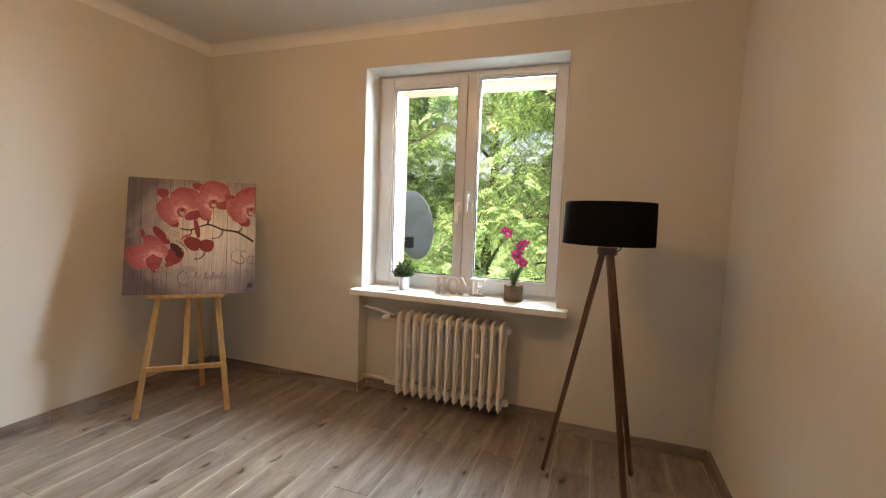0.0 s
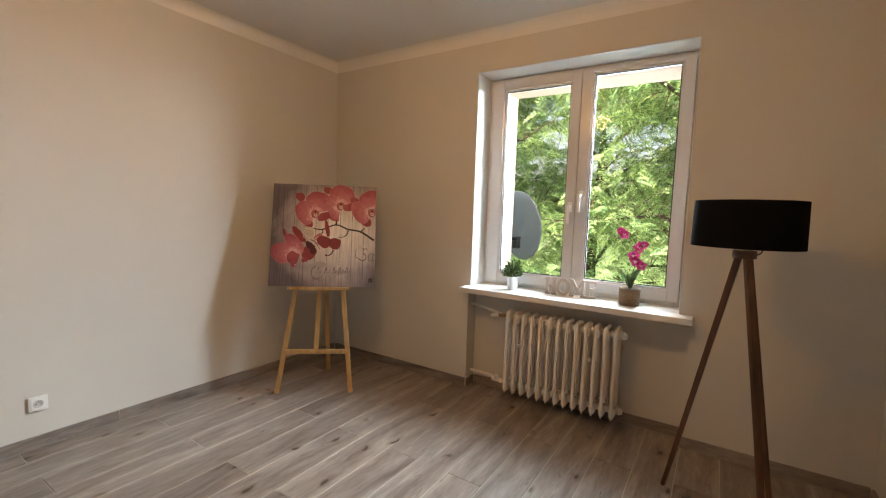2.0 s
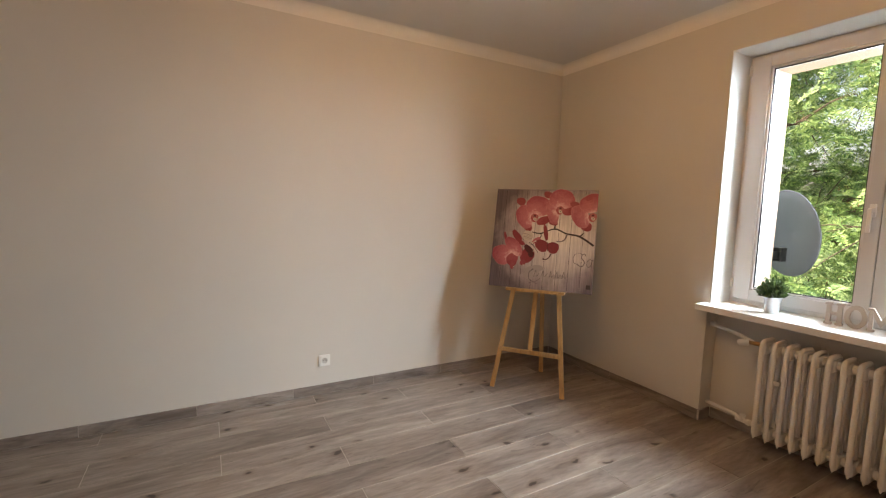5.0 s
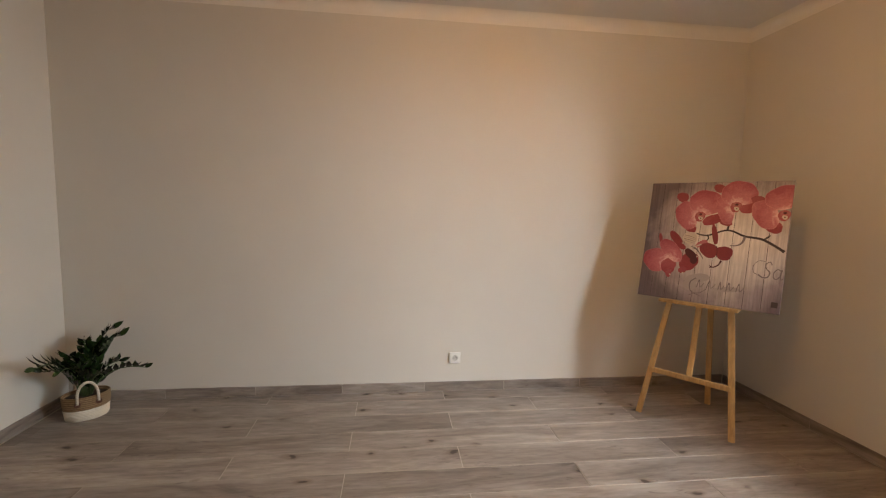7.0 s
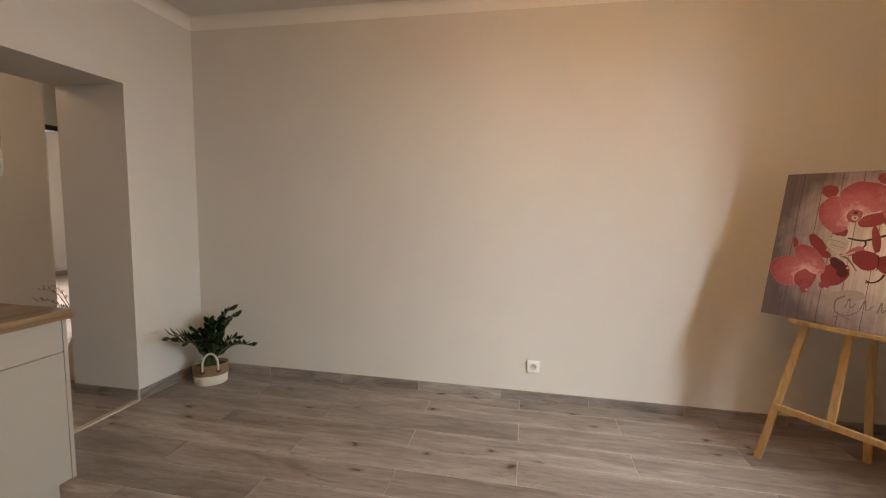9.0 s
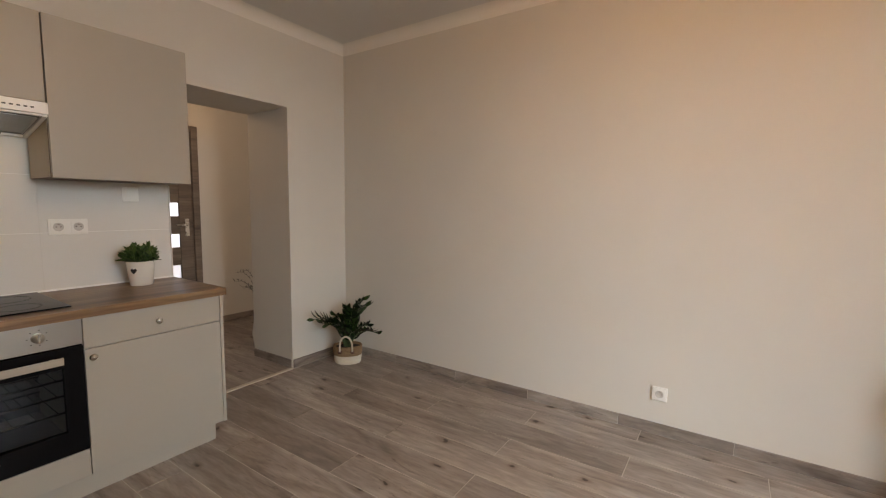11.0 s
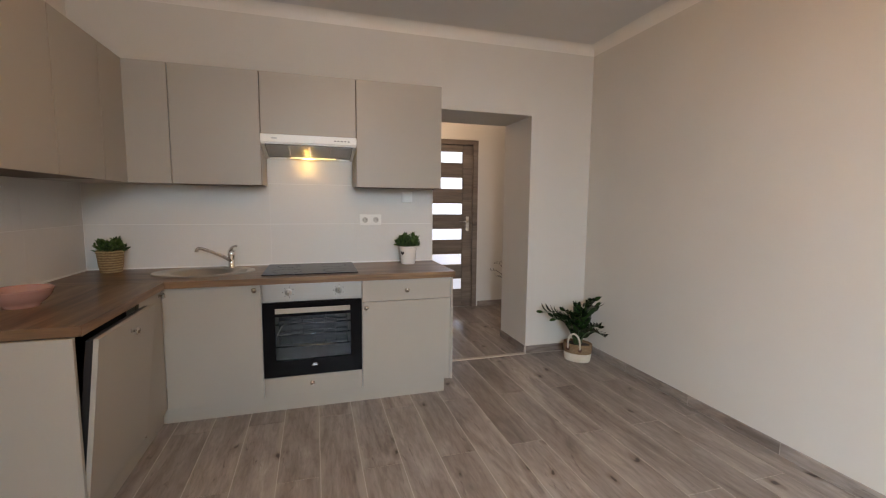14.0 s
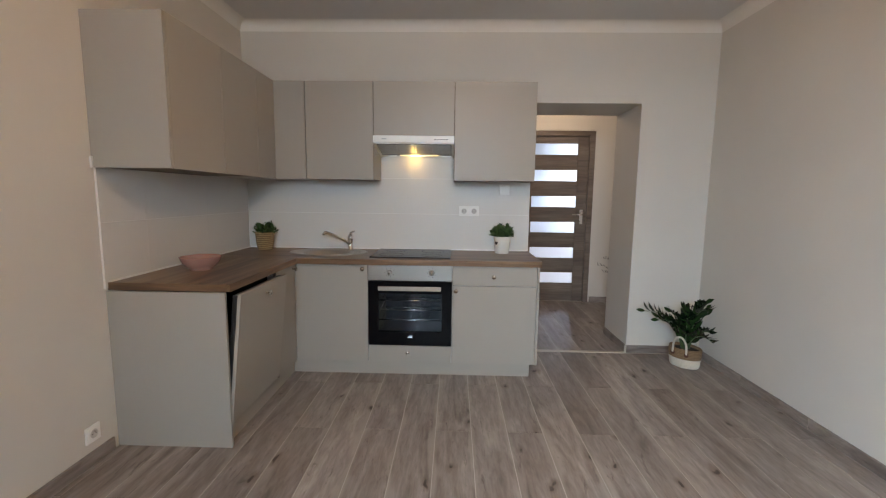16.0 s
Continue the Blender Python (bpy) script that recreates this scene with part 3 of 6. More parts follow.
for z in (0.90, 2.26):
    part("hinge", lathe([(0.007, 0), (0.009, 0.004), (0.009, 0.066), (0.007, 0.07)], 12, pose(WIN_R - 0.012, FR - 0.026, z), True), ZINC, window, "metal window hinge")
    part("hinge", lathe([(0.006, 0), (0.008, 0.004), (0.008, 0.056), (0.006, 0.06)], 12, pose(WIN_L + 0.016, FR - 0.02, z), True), PLASTIC, window)
structure("window_sill", box((WIN_L - 0.035, N - 0.110, WIN_B - 0.038), (WIN_R + 0.072, N, WIN_B + 0.001), 0.006, None, 3), SILL, "thick white laminate inner window sill", "window sill")
structure("window_sill_deep", boxes(((WIN_L + 0.001, N + 0.0005, WIN_B - 0.038), (WIN_R - 0.001, FR, WIN_B + 0.001))), SILL, "white laminate inner window sill inside the reveal", "window sill")
structure("outer_reveal", boxes(((WIN_L - 0.0, FR + 0.071, WIN_B - 0.04), (WIN_L + 0.072, OUT + 0.02, WIN_T)), ((WIN_R - 0.072, FR + 0.071, WIN_B - 0.04), (WIN_R, OUT + 0.02, WIN_T)), ((WIN_L + 0.072, FR + 0.071, WIN_T - 0.062), (WIN_R - 0.072, OUT + 0.02, WIN_T))), PEACH, "peach rendered outer window reveal", "wall")
structure("outer_sill", box((WIN_L - 0.03, FR + 0.05, WIN_B - 0.03), (WIN_R + 0.03, OUT + 0.06, WIN_B - 0.01), 0.003), ZINC, "grey metal outer window sill", "window sill")

plank_field(floor, W + 0.001, E - 0.001, S + 0.018, NICHE - 0.001, -0.255, -0.050)
plank_field(hall_floor, HALL_W + 0.001, HALL_E - 0.001, HALL_S + 0.001, S - 0.021, -0.255, -0.6)

# ---- kitchen ----
YF, XF = -0.775, 0.79                            # front planes of the base units
UY, UX = -1.02, 1.0                            # front planes of the wall units
TOP = 0.86


def add_knob(bm, m):
    """Round mushroom knob that points along -y of m."""
    add_lathe(bm, [(0.0, 0.0), (0.008, 0.0), (0.006, 0.004), (0.005, 0.012), (0.009, 0.016), (0.0145, 0.020), (0.0155, 0.025), (0.012, 0.030), (0.0, 0.032)], 20, m)


def knob(parent, m):
    bm = bmesh.new()
    add_knob(bm, m)
    return part("knob", bm, NICKEL, parent, "round satin nickel knob", True)


def south_knob(parent, x, z, y=YF):
    return knob(parent, Matrix.Translation((x, y, z)) @ Matrix.Rotation(radians(-90), 4, "X"))


def carcass(x0, x1, z0, z1, y0, y1):
    t = 0.016
    return boxes(((x0, y0, z0), (x0 + t, y1, z1)), ((x1 - t, y0, z0), (x1, y1, z1)), ((x0 + t, y0, z0), (x1 - t, y1, z0 + t)), ((x0 + t, y0, z1 - t), (x1 - t, y1, z1)), ((x0 + t, y0, z0 + t), (x1 - t, y0 + 0.004, z1 - t)))


CAB_S, UP_G = "kitchen base units", "kitchen wall units"
G = 0.0026
# sink unit
cab = thing("base_cabinet", label="greige laminate sink base cabinet with one door", category="cabinet", group=CAB_S)
part("body", carcass(0.266, 0.770, 0.10, 0.818, S + 0.01, YF - 0.02), CARCASS, cab)
d = part("door", box((0.265 + G, YF - 0.018, 0.104), (0.7885, YF, 0.815), 0.0015), FRONT, cab)
south_knob(d, 0.302, 0.788)
# drawer and door unit
cab = thing("base_cabinet", label="greige laminate base cabinet with drawer over door", category="cabinet", group=CAB_S)
part("body", carcass(-0.935, -0.336, 0.10, 0.818, S + 0.01, YF - 0.02), CARCASS, cab)
part("side_panel", box((-0.952, S + 0.01, 0.10), (-0.9355, YF, 0.818), 0.001), FRONT, cab)
d = part("drawer_front", box((-0.935 + G, YF - 0.018, 0.678), (-0.335 - G, YF, 0.815), 0.0015), FRONT, cab)
south_knob(d, -0.627, 0.745)
d = part("door", box((-0.935 + G, YF - 0.018, 0.104), (-0.335 - G, YF, 0.674), 0.0015), FRONT, cab)
south_knob(d, -0.362, 0.64)
# oven housing
cab = thing("oven_cabinet", label="greige oven housing unit with a low drawer", category="cabinet", group=CAB_S)
part("body", carcass(-0.334, 0.264, 0.10, 0.226, S + 0.01, YF - 0.02), CARCASS, cab)
d = part("drawer_front", box((-0.335 + G, YF - 0.018, 0.104), (0.265 - G, YF, 0.226), 0.0015), FRONT, cab)
south_knob(d, -0.02, 0.182)
# corner door and dishwasher front on the return
cab = thing("base_cabinet", label="narrow greige corner cabinet door beside the dishwasher", category="cabinet", group=CAB_S)
part("body", boxes(((XF + 0.02, -0.772, 0.10), (E - 0.01, -0.755, 0.818)), ((XF + 0.02, -0.47, 0.10), (E - 0.01, -0.455, 0.818)), ((XF + 0.02, -0.755, 0.10), (E - 0.01, -0.47, 0.116))), CARCASS, cab)
d = part("door", box((XF, -0.774, 0.104), (XF + 0.018, -0.453, 0.815), 0.0015), FRONT, cab)
knob(d, Matrix.Translation((XF, -0.735, 0.785)) @ Matrix.Rotation(radians(-90), 4, "Y"))

dw = thing("dishwasher", (XF + 0.02, -0.15, 0.11), 0, "built-in dishwasher with its greige front ajar at the top", "dishwasher")
# shade behind the ajar front is put into the tub's dark colour
part("tub", boxes(((0.03, -0.29, 0.0), (0.555, -0.28, 0.70)), ((0.03, 0.28, 0.0), (0.555, 0.29, 0.70)), ((0.545, -0.28, 0.0), (0.555, 0.28, 0.70)), ((0.03, -0.28, 0.0), (0.545, 0.28, 0.01)), ((0.03, -0.28, 0.69), (0.545, 0.28, 0.70))), DARK, dw, "dishwasher tub, coloured dark for the shade inside")
lean = Matrix.Translation((0.0, 0, 0)) @ Matrix.Rotation(radians(-6.2), 4, "Y")
d = part("inner_door", box((-0.001, -0.288, 0.0), (0.028, 0.288, 0.69), 0.004, lean), BLACK, dw, "dark grey inner door")
d = part("front_panel", box((-0.020, -0.296, 0.018), (-0.002, 0.298, 0.70), 0.0015, lean), FRONT, dw, "greige laminate front")
knob(d, lean @ Matrix.Translation((-0.020, -0.005, 0.645)) @ Matrix.Rotation(radians(-90), 4, "Y"))

tagged(part("end_panel", box((XF - 0.004, 0.152, 0.002), (E - 0.002, 0.170, 0.818), 0.0012), FRONT), "greige laminate end panel closing the base units", "panel")
tagged(part("plinth", boxes(((-0.905, YF - 0.055, 0.0), (XF + 0.035, YF - 0.037, 0.10))), FRONT), "greige plinth under the base units", "plinth")
tagged(part("plinth", boxes(((XF + 0.036, YF - 0.036, 0.0), (XF + 0.052, 0.151, 0.10))), FRONT), "greige plinth under the dishwasher", "plinth")
tagged(part("plinth", boxes(((-0.905, S + 0.02, 0.0), (-0.889, YF - 0.056, 0.10))), FRONT), "greige plinth return at the cabinet end", "plinth")

# worktops
HX0, HX1, HY0, HY1 = 0.45, 0.83, -1.25, -0.93
bm = boxes(((-0.958, S + 0.009, 0.821), (HX0, -0.745, TOP)), ((HX1, S + 0.009, 0.821), (E - 0.002, -0.745, TOP)), ((HX0, S + 0.009, 0.821), (HX1, HY0, TOP)), ((HX0, HY1, 0.821), (HX1, -0.745, TOP)))
tagged(part("worktop", bm, WORKTOP), "brown oak-look laminate worktop along the tiled wall", "worktop")
wt = tagged(part("worktop", box((0.762, -0.744, 0.821), (E - 0.002, 0.158, TOP), 0.002), WORKTOP_Y), "brown oak-look laminate worktop return", "worktop")
part("edge_strip", box((0.764, 0.1583, 0.8225), (E - 0.004, 0.1598, TOP - 0.0015)), WORKTOP, wt, "brown laminate edge strip")
tagged(part("worktop_seal", boxes(((-0.95, S + 0.0085, TOP), (E - 0.01, S + 0.018, TOP + 0.008)), ((E - 0.018, S + 0.02, TOP), (E - 0.0085, 0.15, TOP + 0.008))), PLASTIC), "thin white sealing strip along worktop and tiles", "trim")


# backsplash
def tiles(parent, rows, a0, a1, axis):
    for z0, z1, lim in rows:
        lo, hi = (a0, a1) if lim is None else lim
        k = lo
        while k < hi - 0.02:
            q = min(k + 0.6, hi)
            if axis == "x":
                bm = box((k + 0.0001, S + 0.002, z0 + 0.0014), (q - 0.0001, S + 0.0085, z1 - 0.0014), 0.0005, None, 1)
            else:
                bm = box((E - 0.0085, k + 0.0001, z0 + 0.0014), (E - 0.002, q - 0.0001, z1 - 0.0014), 0.0005, None, 1)
            part("tile", bm, TILE, parent)
            k = q


bs = tagged(part("backsplash", boxes(((-0.952, S + 0.001, TOP - 0.03), (E - 0.001, S + 0.005, 1.445)), ((-0.33, S + 0.001, 1.445), (0.26, S + 0.005, 1.74)), ((E - 0.005, S + 0.01, TOP - 0.03), (E - 0.001, 0.170, 1.457))), GROUT), "glossy white wall tiles with fine joints behind the worktop", "backsplash", "", "structure")
tiles(bs, [(TOP - 0.03, 1.157, None), (1.157, 1.445, None), (1.445, 1.74, (-0.33, 0.26))], -0.952, E - 0.01, "x")
tiles(bs, [(TOP - 0.03, 1.157, None), (1.157, 1.457, None)], S + 0.01, 0.170, "y")
part("edge_trim", boxes(((E - 0.012, 0.1705, TOP - 0.03), (E - 0.001, 0.180, 1.420)), ((E - 0.012, 0.1915, 1.4205), (E - 0.001, 0.200, 1.474)), ((-0.9585, S + 0.001, TOP), (-0.9525, S + 0.011, 1.42))), TILE, bs, "white plastic tile trim")


# wall units
Z1 = 2.132
ZD = 1.422
for x0, x1, z0, lab in ((-0.935, -0.335, ZD, "tall greige wall cabinet beside the cooker hood"), (-0.335, 0.265, 1.748, "short greige wall cabinet above the cooker hood"), (0.265, 0.770, ZD, "greige wall cabinet above the sink")):
    u = thing("wall_cabinet", label=lab, category="cabinet", group=UP_G)
    back = S + 0.010 if z0 < 1.5 else S + 0.0095
    # body coloured dark so the door gaps read as shadowed seams
    part("body", carcass(x0 + 0.0005, x1 - 0.0005, z0 + 0.002, Z1, back, UY - 0.019), GAP_SHADE, u)
    part("door", box((x0 + 0.003, UY - 0.018, z0), (x1 - 0.003, UY, Z1), 0.0012), FRONT, u)
    if z0 < 1.5:
        side = x1 + 0.0 if x1 < 0 else x0
        part("side_panel", box((side - 0.0022, back + 0.001, z0 + 0.003), (side + 0.0002, UY - 0.020, 1.70)), FRONT, u)
u = thing("wall_cabinet", label="greige corner wall cabinet with narrow filler fronts", category="cabinet", group=UP_G)
part("body", boxes(((0.7705, S + 0.010, ZD + 0.002), (E - 0.01, UY - 0.019, Z1)), ((UX + 0.019, UY - 0.0185, ZD + 0.002), (E - 0.01, -0.7365, Z1))), FRONT, u)
part("filler", box((0.770 + G, UY - 0.018, ZD), (UX + 0.018, UY, Z1), 0.0012), FRONT, u)
part("filler", box((UX, UY + 0.0005, ZD), (UX + 0.018, -0.735 - G, Z1), 0.0012), FRONT, u)
for y0, y1 in ((-0.735, -0.300), (-0.300, 0.172)):
    u = thing("wall_cabinet", label="greige wall cabinet on the return wall", category="cabinet", group=UP_G)
    # shadow of the door gaps put into the body's dark colour
    part("body", box((UX + 0.019, y0 + 0.0005, ZD + 0.002), (E - 0.010, y1 - 0.0005, Z1), 0.001), GAP_SHADE, u)
    part("door", box((UX, y0 + 0.002, ZD), (UX + 0.018, y1 - (0.002 if y1 < 0 else 0.003), Z1), 0.0012), FRONT, u)
tagged(part("cabinet_side_panel", box((UX, 0.1735, ZD), (E - 0.002, 0.1905, Z1), 0.0012), FRONT), "greige side panel closing the wall units", "panel")

# cooker hood
hood = thing("cooker_hood", (-0.035, S, 1.745), 0, "slim white cooker hood with its warm lamp on", "cooker hood")
bm = box((-0.30, 0.010, -0.052), (0.30, 0.352, -0.001), 0.004)
part("body", bm, PLASTIC, hood)
bm = boxes(((-0.28, 0.318, -0.060), (0.28, 0.338, -0.0525)), ((-0.28, 0.010, -0.125), (0.28, 0.030, -0.0525)), bev=0.002)
for x in (-0.298, 0.281):
    v = [bm.verts.new((x + dx, y, z)) for dx in (0, 0.017) for y, z in ((0.012, -0.0525), (0.338, -0.0525), (0.338, -0.062), (0.012, -0.128))]
    for f in ((3, 2, 1, 0), (4, 5, 6, 7), (0, 1, 5, 4), (1, 2, 6, 5), (2, 3, 7, 6), (3, 0, 4, 7)):
        bm.faces.new([v[k] for k in f])
bmesh.ops.recalc_face_normals(bm, faces=bm.faces)
part("skirt", bm, PLASTIC, hood)
UNDER = Matrix.Translation((0, 0.335, -0.0525)) @ Matrix.Rotation(radians(11), 4, "X") @ Matrix.Translation((0, -0.335, 0.0525))
grill = part("filter", box((-0.279, 0.031, -0.0565), (0.279, 0.317, -0.0525), 0, UNDER), FILTER, hood, "grey metal grease filter")
for k in range(17):
    y = 0.070 + 0.0142 * k
    part("slat", box((-0.268, y, -0.0612), (0.268, y + 0.0082, -0.0567), 0.001, UNDER, 1), ZINC, grill)
for x in (-0.272, -0.136, -0.004, 0.128, 0.264):
    part("filter_bar", box((x, 0.064, -0.0640), (x + 0.008, 0.312, -0.0614), 0.001, UNDER), ZINC, grill)
visor = part("lamp_cover", box((-0.20, 0.034, -0.070), (0.16, 0.060, -0.0605), 0.003, UNDER), CLEAR_COVER, hood, "clear ribbed lamp cover")
part("lamp_tube", box((-0.175, 0.043, -0.0665), (0.135, 0.051, -0.0625), 0.001, UNDER), LAMP_DIM, visor, "dimly glowing lamp tube")
part("lamp_lens", box((-0.030, 0.040, -0.0690), (0.045, 0.054, -0.0668), 0.001, UNDER), LAMP_GLASS, visor, "glowing warm lamp")
for k in range(5):
    part("switch", box((-0.165 - 0.022 * k, 0.3525, -0.032), (-0.153 - 0.022 * k, 0.3545, -0.026), 0.0008), DARK, hood)
part("badge", box((0.20, 0.3525, -0.030), (0.235, 0.3535, -0.022)), ZINC, hood)

# oven
oven = thing("oven", (-0.035, YF, 0.228), 0, "built-in electric oven in steel and black glass", "oven")
p0 = part("control_panel", box((-0.298, -0.02, 0.478), (0.298, 0.004, 0.588), 0.002), STEEL, oven, "brushed steel control panel")
for x in (0.145, -0.155):
    part("dial", lathe([(0.0, 0.0), (0.021, 0.0), (0.020, 0.012), (0.017, 0.022), (0.0, 0.023)], 28, Matrix.Translation((x, 0.0045, 0.537)) @ Matrix.Rotation(radians(-90), 4, "X")), STEEL, p0, "round steel dial", True)
    part("dial_grip", box((x - 0.004, 0.0275, 0.520), (x + 0.004, 0.033, 0.554), 0.0015), NICKEL, p0)
    for k in range(7):
        a = radians(-60 + 50 * k)
        part("mark", box((x + 0.032 * math.sin(a) - 0.0025, 0.0042, 0.537 + 0.032 * math.cos(a) - 0.0015), (x + 0.032 * math.sin(a) + 0.0025, 0.005, 0.537 + 0.032 * math.cos(a) + 0.0015)), DARK, p0)
WX, WZ0, WZ1 = 0.228, 0.105, 0.385
bm = bmesh.new()
rim = [[bm.verts.new((x, y, z)) for x, z in ((-hx, z0), (hx, z0), (hx, z1), (-hx, z1))] for y, hx, z0, z1 in ((0.006, 0.298, 0.004, 0.472), (0.006, WX, WZ0, WZ1), (-0.02, WX, WZ0, WZ1), (-0.02, 0.298, 0.004, 0.472))]
for i in range(4):
    for j in range(4):
        bm.faces.new((rim[i][j], rim[i][(j + 1) % 4], rim[(i + 1) % 4][(j + 1) % 4], rim[(i + 1) % 4][j]))
bmesh.ops.recalc_face_normals(bm, faces=bm.faces)
d = part("door", bm, BLACK_GLASS, oven, "black glass oven door")
part("pane", box((-WX, -0.006, WZ0), (WX, 0.004, WZ1)), OVEN_GLASS, d, "tinted see-through window")
part("handle", box((-0.222, 0.034, 0.413), (0.222, 0.044, 0.443), 0.002), SATIN, d, "flat steel door handle")
for x in (-0.19, 0.19):
    part("handle_post", box((x - 0.008, 0.0065, 0.420), (x + 0.008, 0.0335, 0.437), 0.002), STEEL, d)
part("badge", boxes(((-0.018, 0.0065, 0.062), (0.018, 0.0072, 0.067)), ((-0.016, 0.0065, 0.072), (0.010, 0.0072, 0.077))), CHROME, d)
part("cavity", boxes(((-0.25, -0.45, 0.06), (-0.24, -0.021, 0.42)), ((0.24, -0.45, 0.06), (0.25, -0.021, 0.42)), ((-0.24, -0.45, 0.06), (0.24, -0.44, 0.42)), ((-0.24, -0.44, 0.06), (0.24, -0.021, 0.07)), ((-0.24, -0.44, 0.41), (0.24, -0.021, 0.42))), OVEN_INSIDE, oven, "dark grey enamel cavity")
part("fan_cover", lathe([(0.0, 0.012), (0.05, 0.012), (0.085, 0.004), (0.09, 0.0)], 28, Matrix.Translation((0, -0.439, 0.24)) @ Matrix.Rotation(radians(-90), 4, "X")), OVEN_INSIDE, oven)
for z in (0.18, 0.255, 0.325):
    bm = bmesh.new()
    for y in (-0.04, -0.40):
        add_tube(bm, [(-0.235, y, z), (0.235, y, z)], 0.005, 6)
    for k in range(7):
        add_tube(bm, [(-0.21 + 0.07 * k, -0.40, z + 0.004), (-0.21 + 0.07 * k, -0.04, z + 0.004)], 0.002, 5)
    part("rack", bm, CHROME, oven, "chrome wire rack", True)
part("paper_slip", box((-0.03, -0.05, -0.001), (0.035, 0.01, 0.001), 0, Matrix.Translation((0.205, -0.03, 0.285)) @ Matrix.Rotation(radians(62), 4, "Y")), PLASTIC, oven, "white paper slip")

# hob
hob = thing("hob", (-0.027, -1.075, TOP), 0, "flat black glass electric hob set in the worktop", "hob")
part("plate", box((-0.293, -0.245, 0.0005), (0.293, 0.245, 0.007), 0.002), BLACK_GLASS, hob)
for x, y, r in ((-0.15, -0.11, 0.09), (0.15, -0.12, 0.075), (-0.15, 0.12, 0.075), (0.15, 0.11, 0.09)):
    part("zone", lathe([(r, 0.0073), (r, 0.0076), (r - 0.003, 0.0076), (r - 0.003, 0.0073)], 40, pose(x, y, 0)), DARK, hob)


def oval(bm, rings, seg=56, cx=0.0, cy=0.0):
    """Stacked oval rings (rx, ry, z, shift x, shift y) joined into a skin."""
    loops = []
    for rx, ry, z, ox, oy in rings:
        loops.append([bm.verts.new((cx + ox + rx * math.cos(2 * math.pi * k / seg), cy + oy + ry * math.sin(2 * math.pi * k / seg), z)) for k in range(seg)])
    for a, c in zip(loops, loops[1:]):
        for k in range(seg):
            bm.faces.new((a[k], a[(k + 1) % seg], c[(k + 1) % seg], c[k]))
    bm.faces.new(loops[-1])
    return bm


sink = thing("sink", (0.63, -1.085, TOP), 0, "oval stainless steel inset sink", "sink")
part("basin", oval(bmesh.new(), [(0.300, 0.215, 0.0005, 0, 0), (0.298, 0.213, 0.006, 0, 0), (0.285, 0.200, 0.007, 0, 0), (0.275, 0.192, 0.003, 0, 0), (0.188, 0.158, 0.003, 0.012, 0.005), (0.180, 0.150, -0.003, 0.012, 0.005), (0.165, 0.135, -0.09, 0.012, 0.005), (0.13, 0.10, -0.125, 0.012, 0.005), (0.03, 0.03, -0.128, 0.012, 0.005)]), STEEL, sink, "", True)
part("drain", lathe([(0.028, -0.127), (0.024, -0.123), (0.0, -0.1235)], 24, pose(0.012, 0.005, 0)), CHROME, sink, "", True)
for k in range(5):
    part("drainer_rib", box((-0.255, -0.06 + 0.03 * k, 0.003), (-0.20, -0.052 + 0.03 * k, 0.0055), 0.001), STEEL, sink)
tap = thing("tap", (0.495, -1.225, TOP + 0.004), 0, "chrome single-lever kitchen tap with a swivel spout", "tap")
part("base", lathe([(0.0, 0.0), (0.027, 0.0), (0.026, 0.006), (0.022, 0.010), (0.021, 0.07), (0.024, 0.085), (0.024, 0.115), (0.018, 0.124), (0.0, 0.126)], 28), CHROME, tap, "", True)
part("spout", tube([(0, 0.012, 0.05), (0.05, 0.04, 0.088), (0.11, 0.07, 0.122), (0.160, 0.095, 0.145), (0.178, 0.104, 0.147), (0.184, 0.107, 0.138), (0.185, 0.108, 0.125)], [0.012, 0.0115, 0.011, 0.011, 0.011, 0.0115, 0.0125], 14), CHROME, tap, "", True)
part("lever", tube([(0, 0, 0.122), (-0.004, 0.004, 0.138), (-0.012, 0.012, 0.146), (-0.04, 0.03, 0.152)], [0.012, 0.011, 0.008, 0.006], 12), CHROME, tap, "", True)


# sockets and switch
def socket_plate(name, m, gangs, label, category="socket"):
    """Recessed round outlet(s) on a bevelled plate; m looks out along its z."""
    o = thing(name, label=label, category=category)
    o.matrix_basis = m
    w = 0.082 * gangs
    part("plate", box((-w / 2, -0.041, 0.0), (w / 2, 0.041, 0.010), 0.004), PLASTIC, o)
    for g in range(gangs):
        cx = -w / 2 + 0.041 + 0.082 * g
        part("insert", box((cx - 0.031, -0.031, 0.0100), (cx + 0.031, 0.031, 0.0125), 0.002), PLASTIC, o)
        part("cup", lathe([(0.0215, 0.0126), (0.0205, 0.0145), (0.019, 0.0128), (0.0, 0.0128)], 28, pose(cx, 0, 0)), painted("socket_shade", (0.55, 0.53, 0.5), 0.4), o, "", True)
        for dx, dy, r in ((-0.0095, 0, 0.0028), (0.0095, 0, 0.0028), (0, 0.012, 0.0024)):
            part("pin" if dy else "hole", lathe([(r, 0.0129), (r, 0.0136 if not dy else 0.02), (0.0, 0.0136 if not dy else 0.02)], 10, pose(cx + dx, dy, 0)), DARK if not dy else NICKEL, o)
    return o


socket_plate("wall_socket", pose(W + 0.001, 1.236, 0.247, 90, 0, 90), 1, "white single wall socket above the baseboard")
socket_plate("wall_socket", pose(E - 0.001, 0.322, 0.155, 90, 0, -90), 1, "white single wall socket beside the end panel")
socket_plate("wall_socket", pose(-0.464, S + 0.0088, 1.186, 90, 0, 180), 2, "white double wall socket on the tiles")
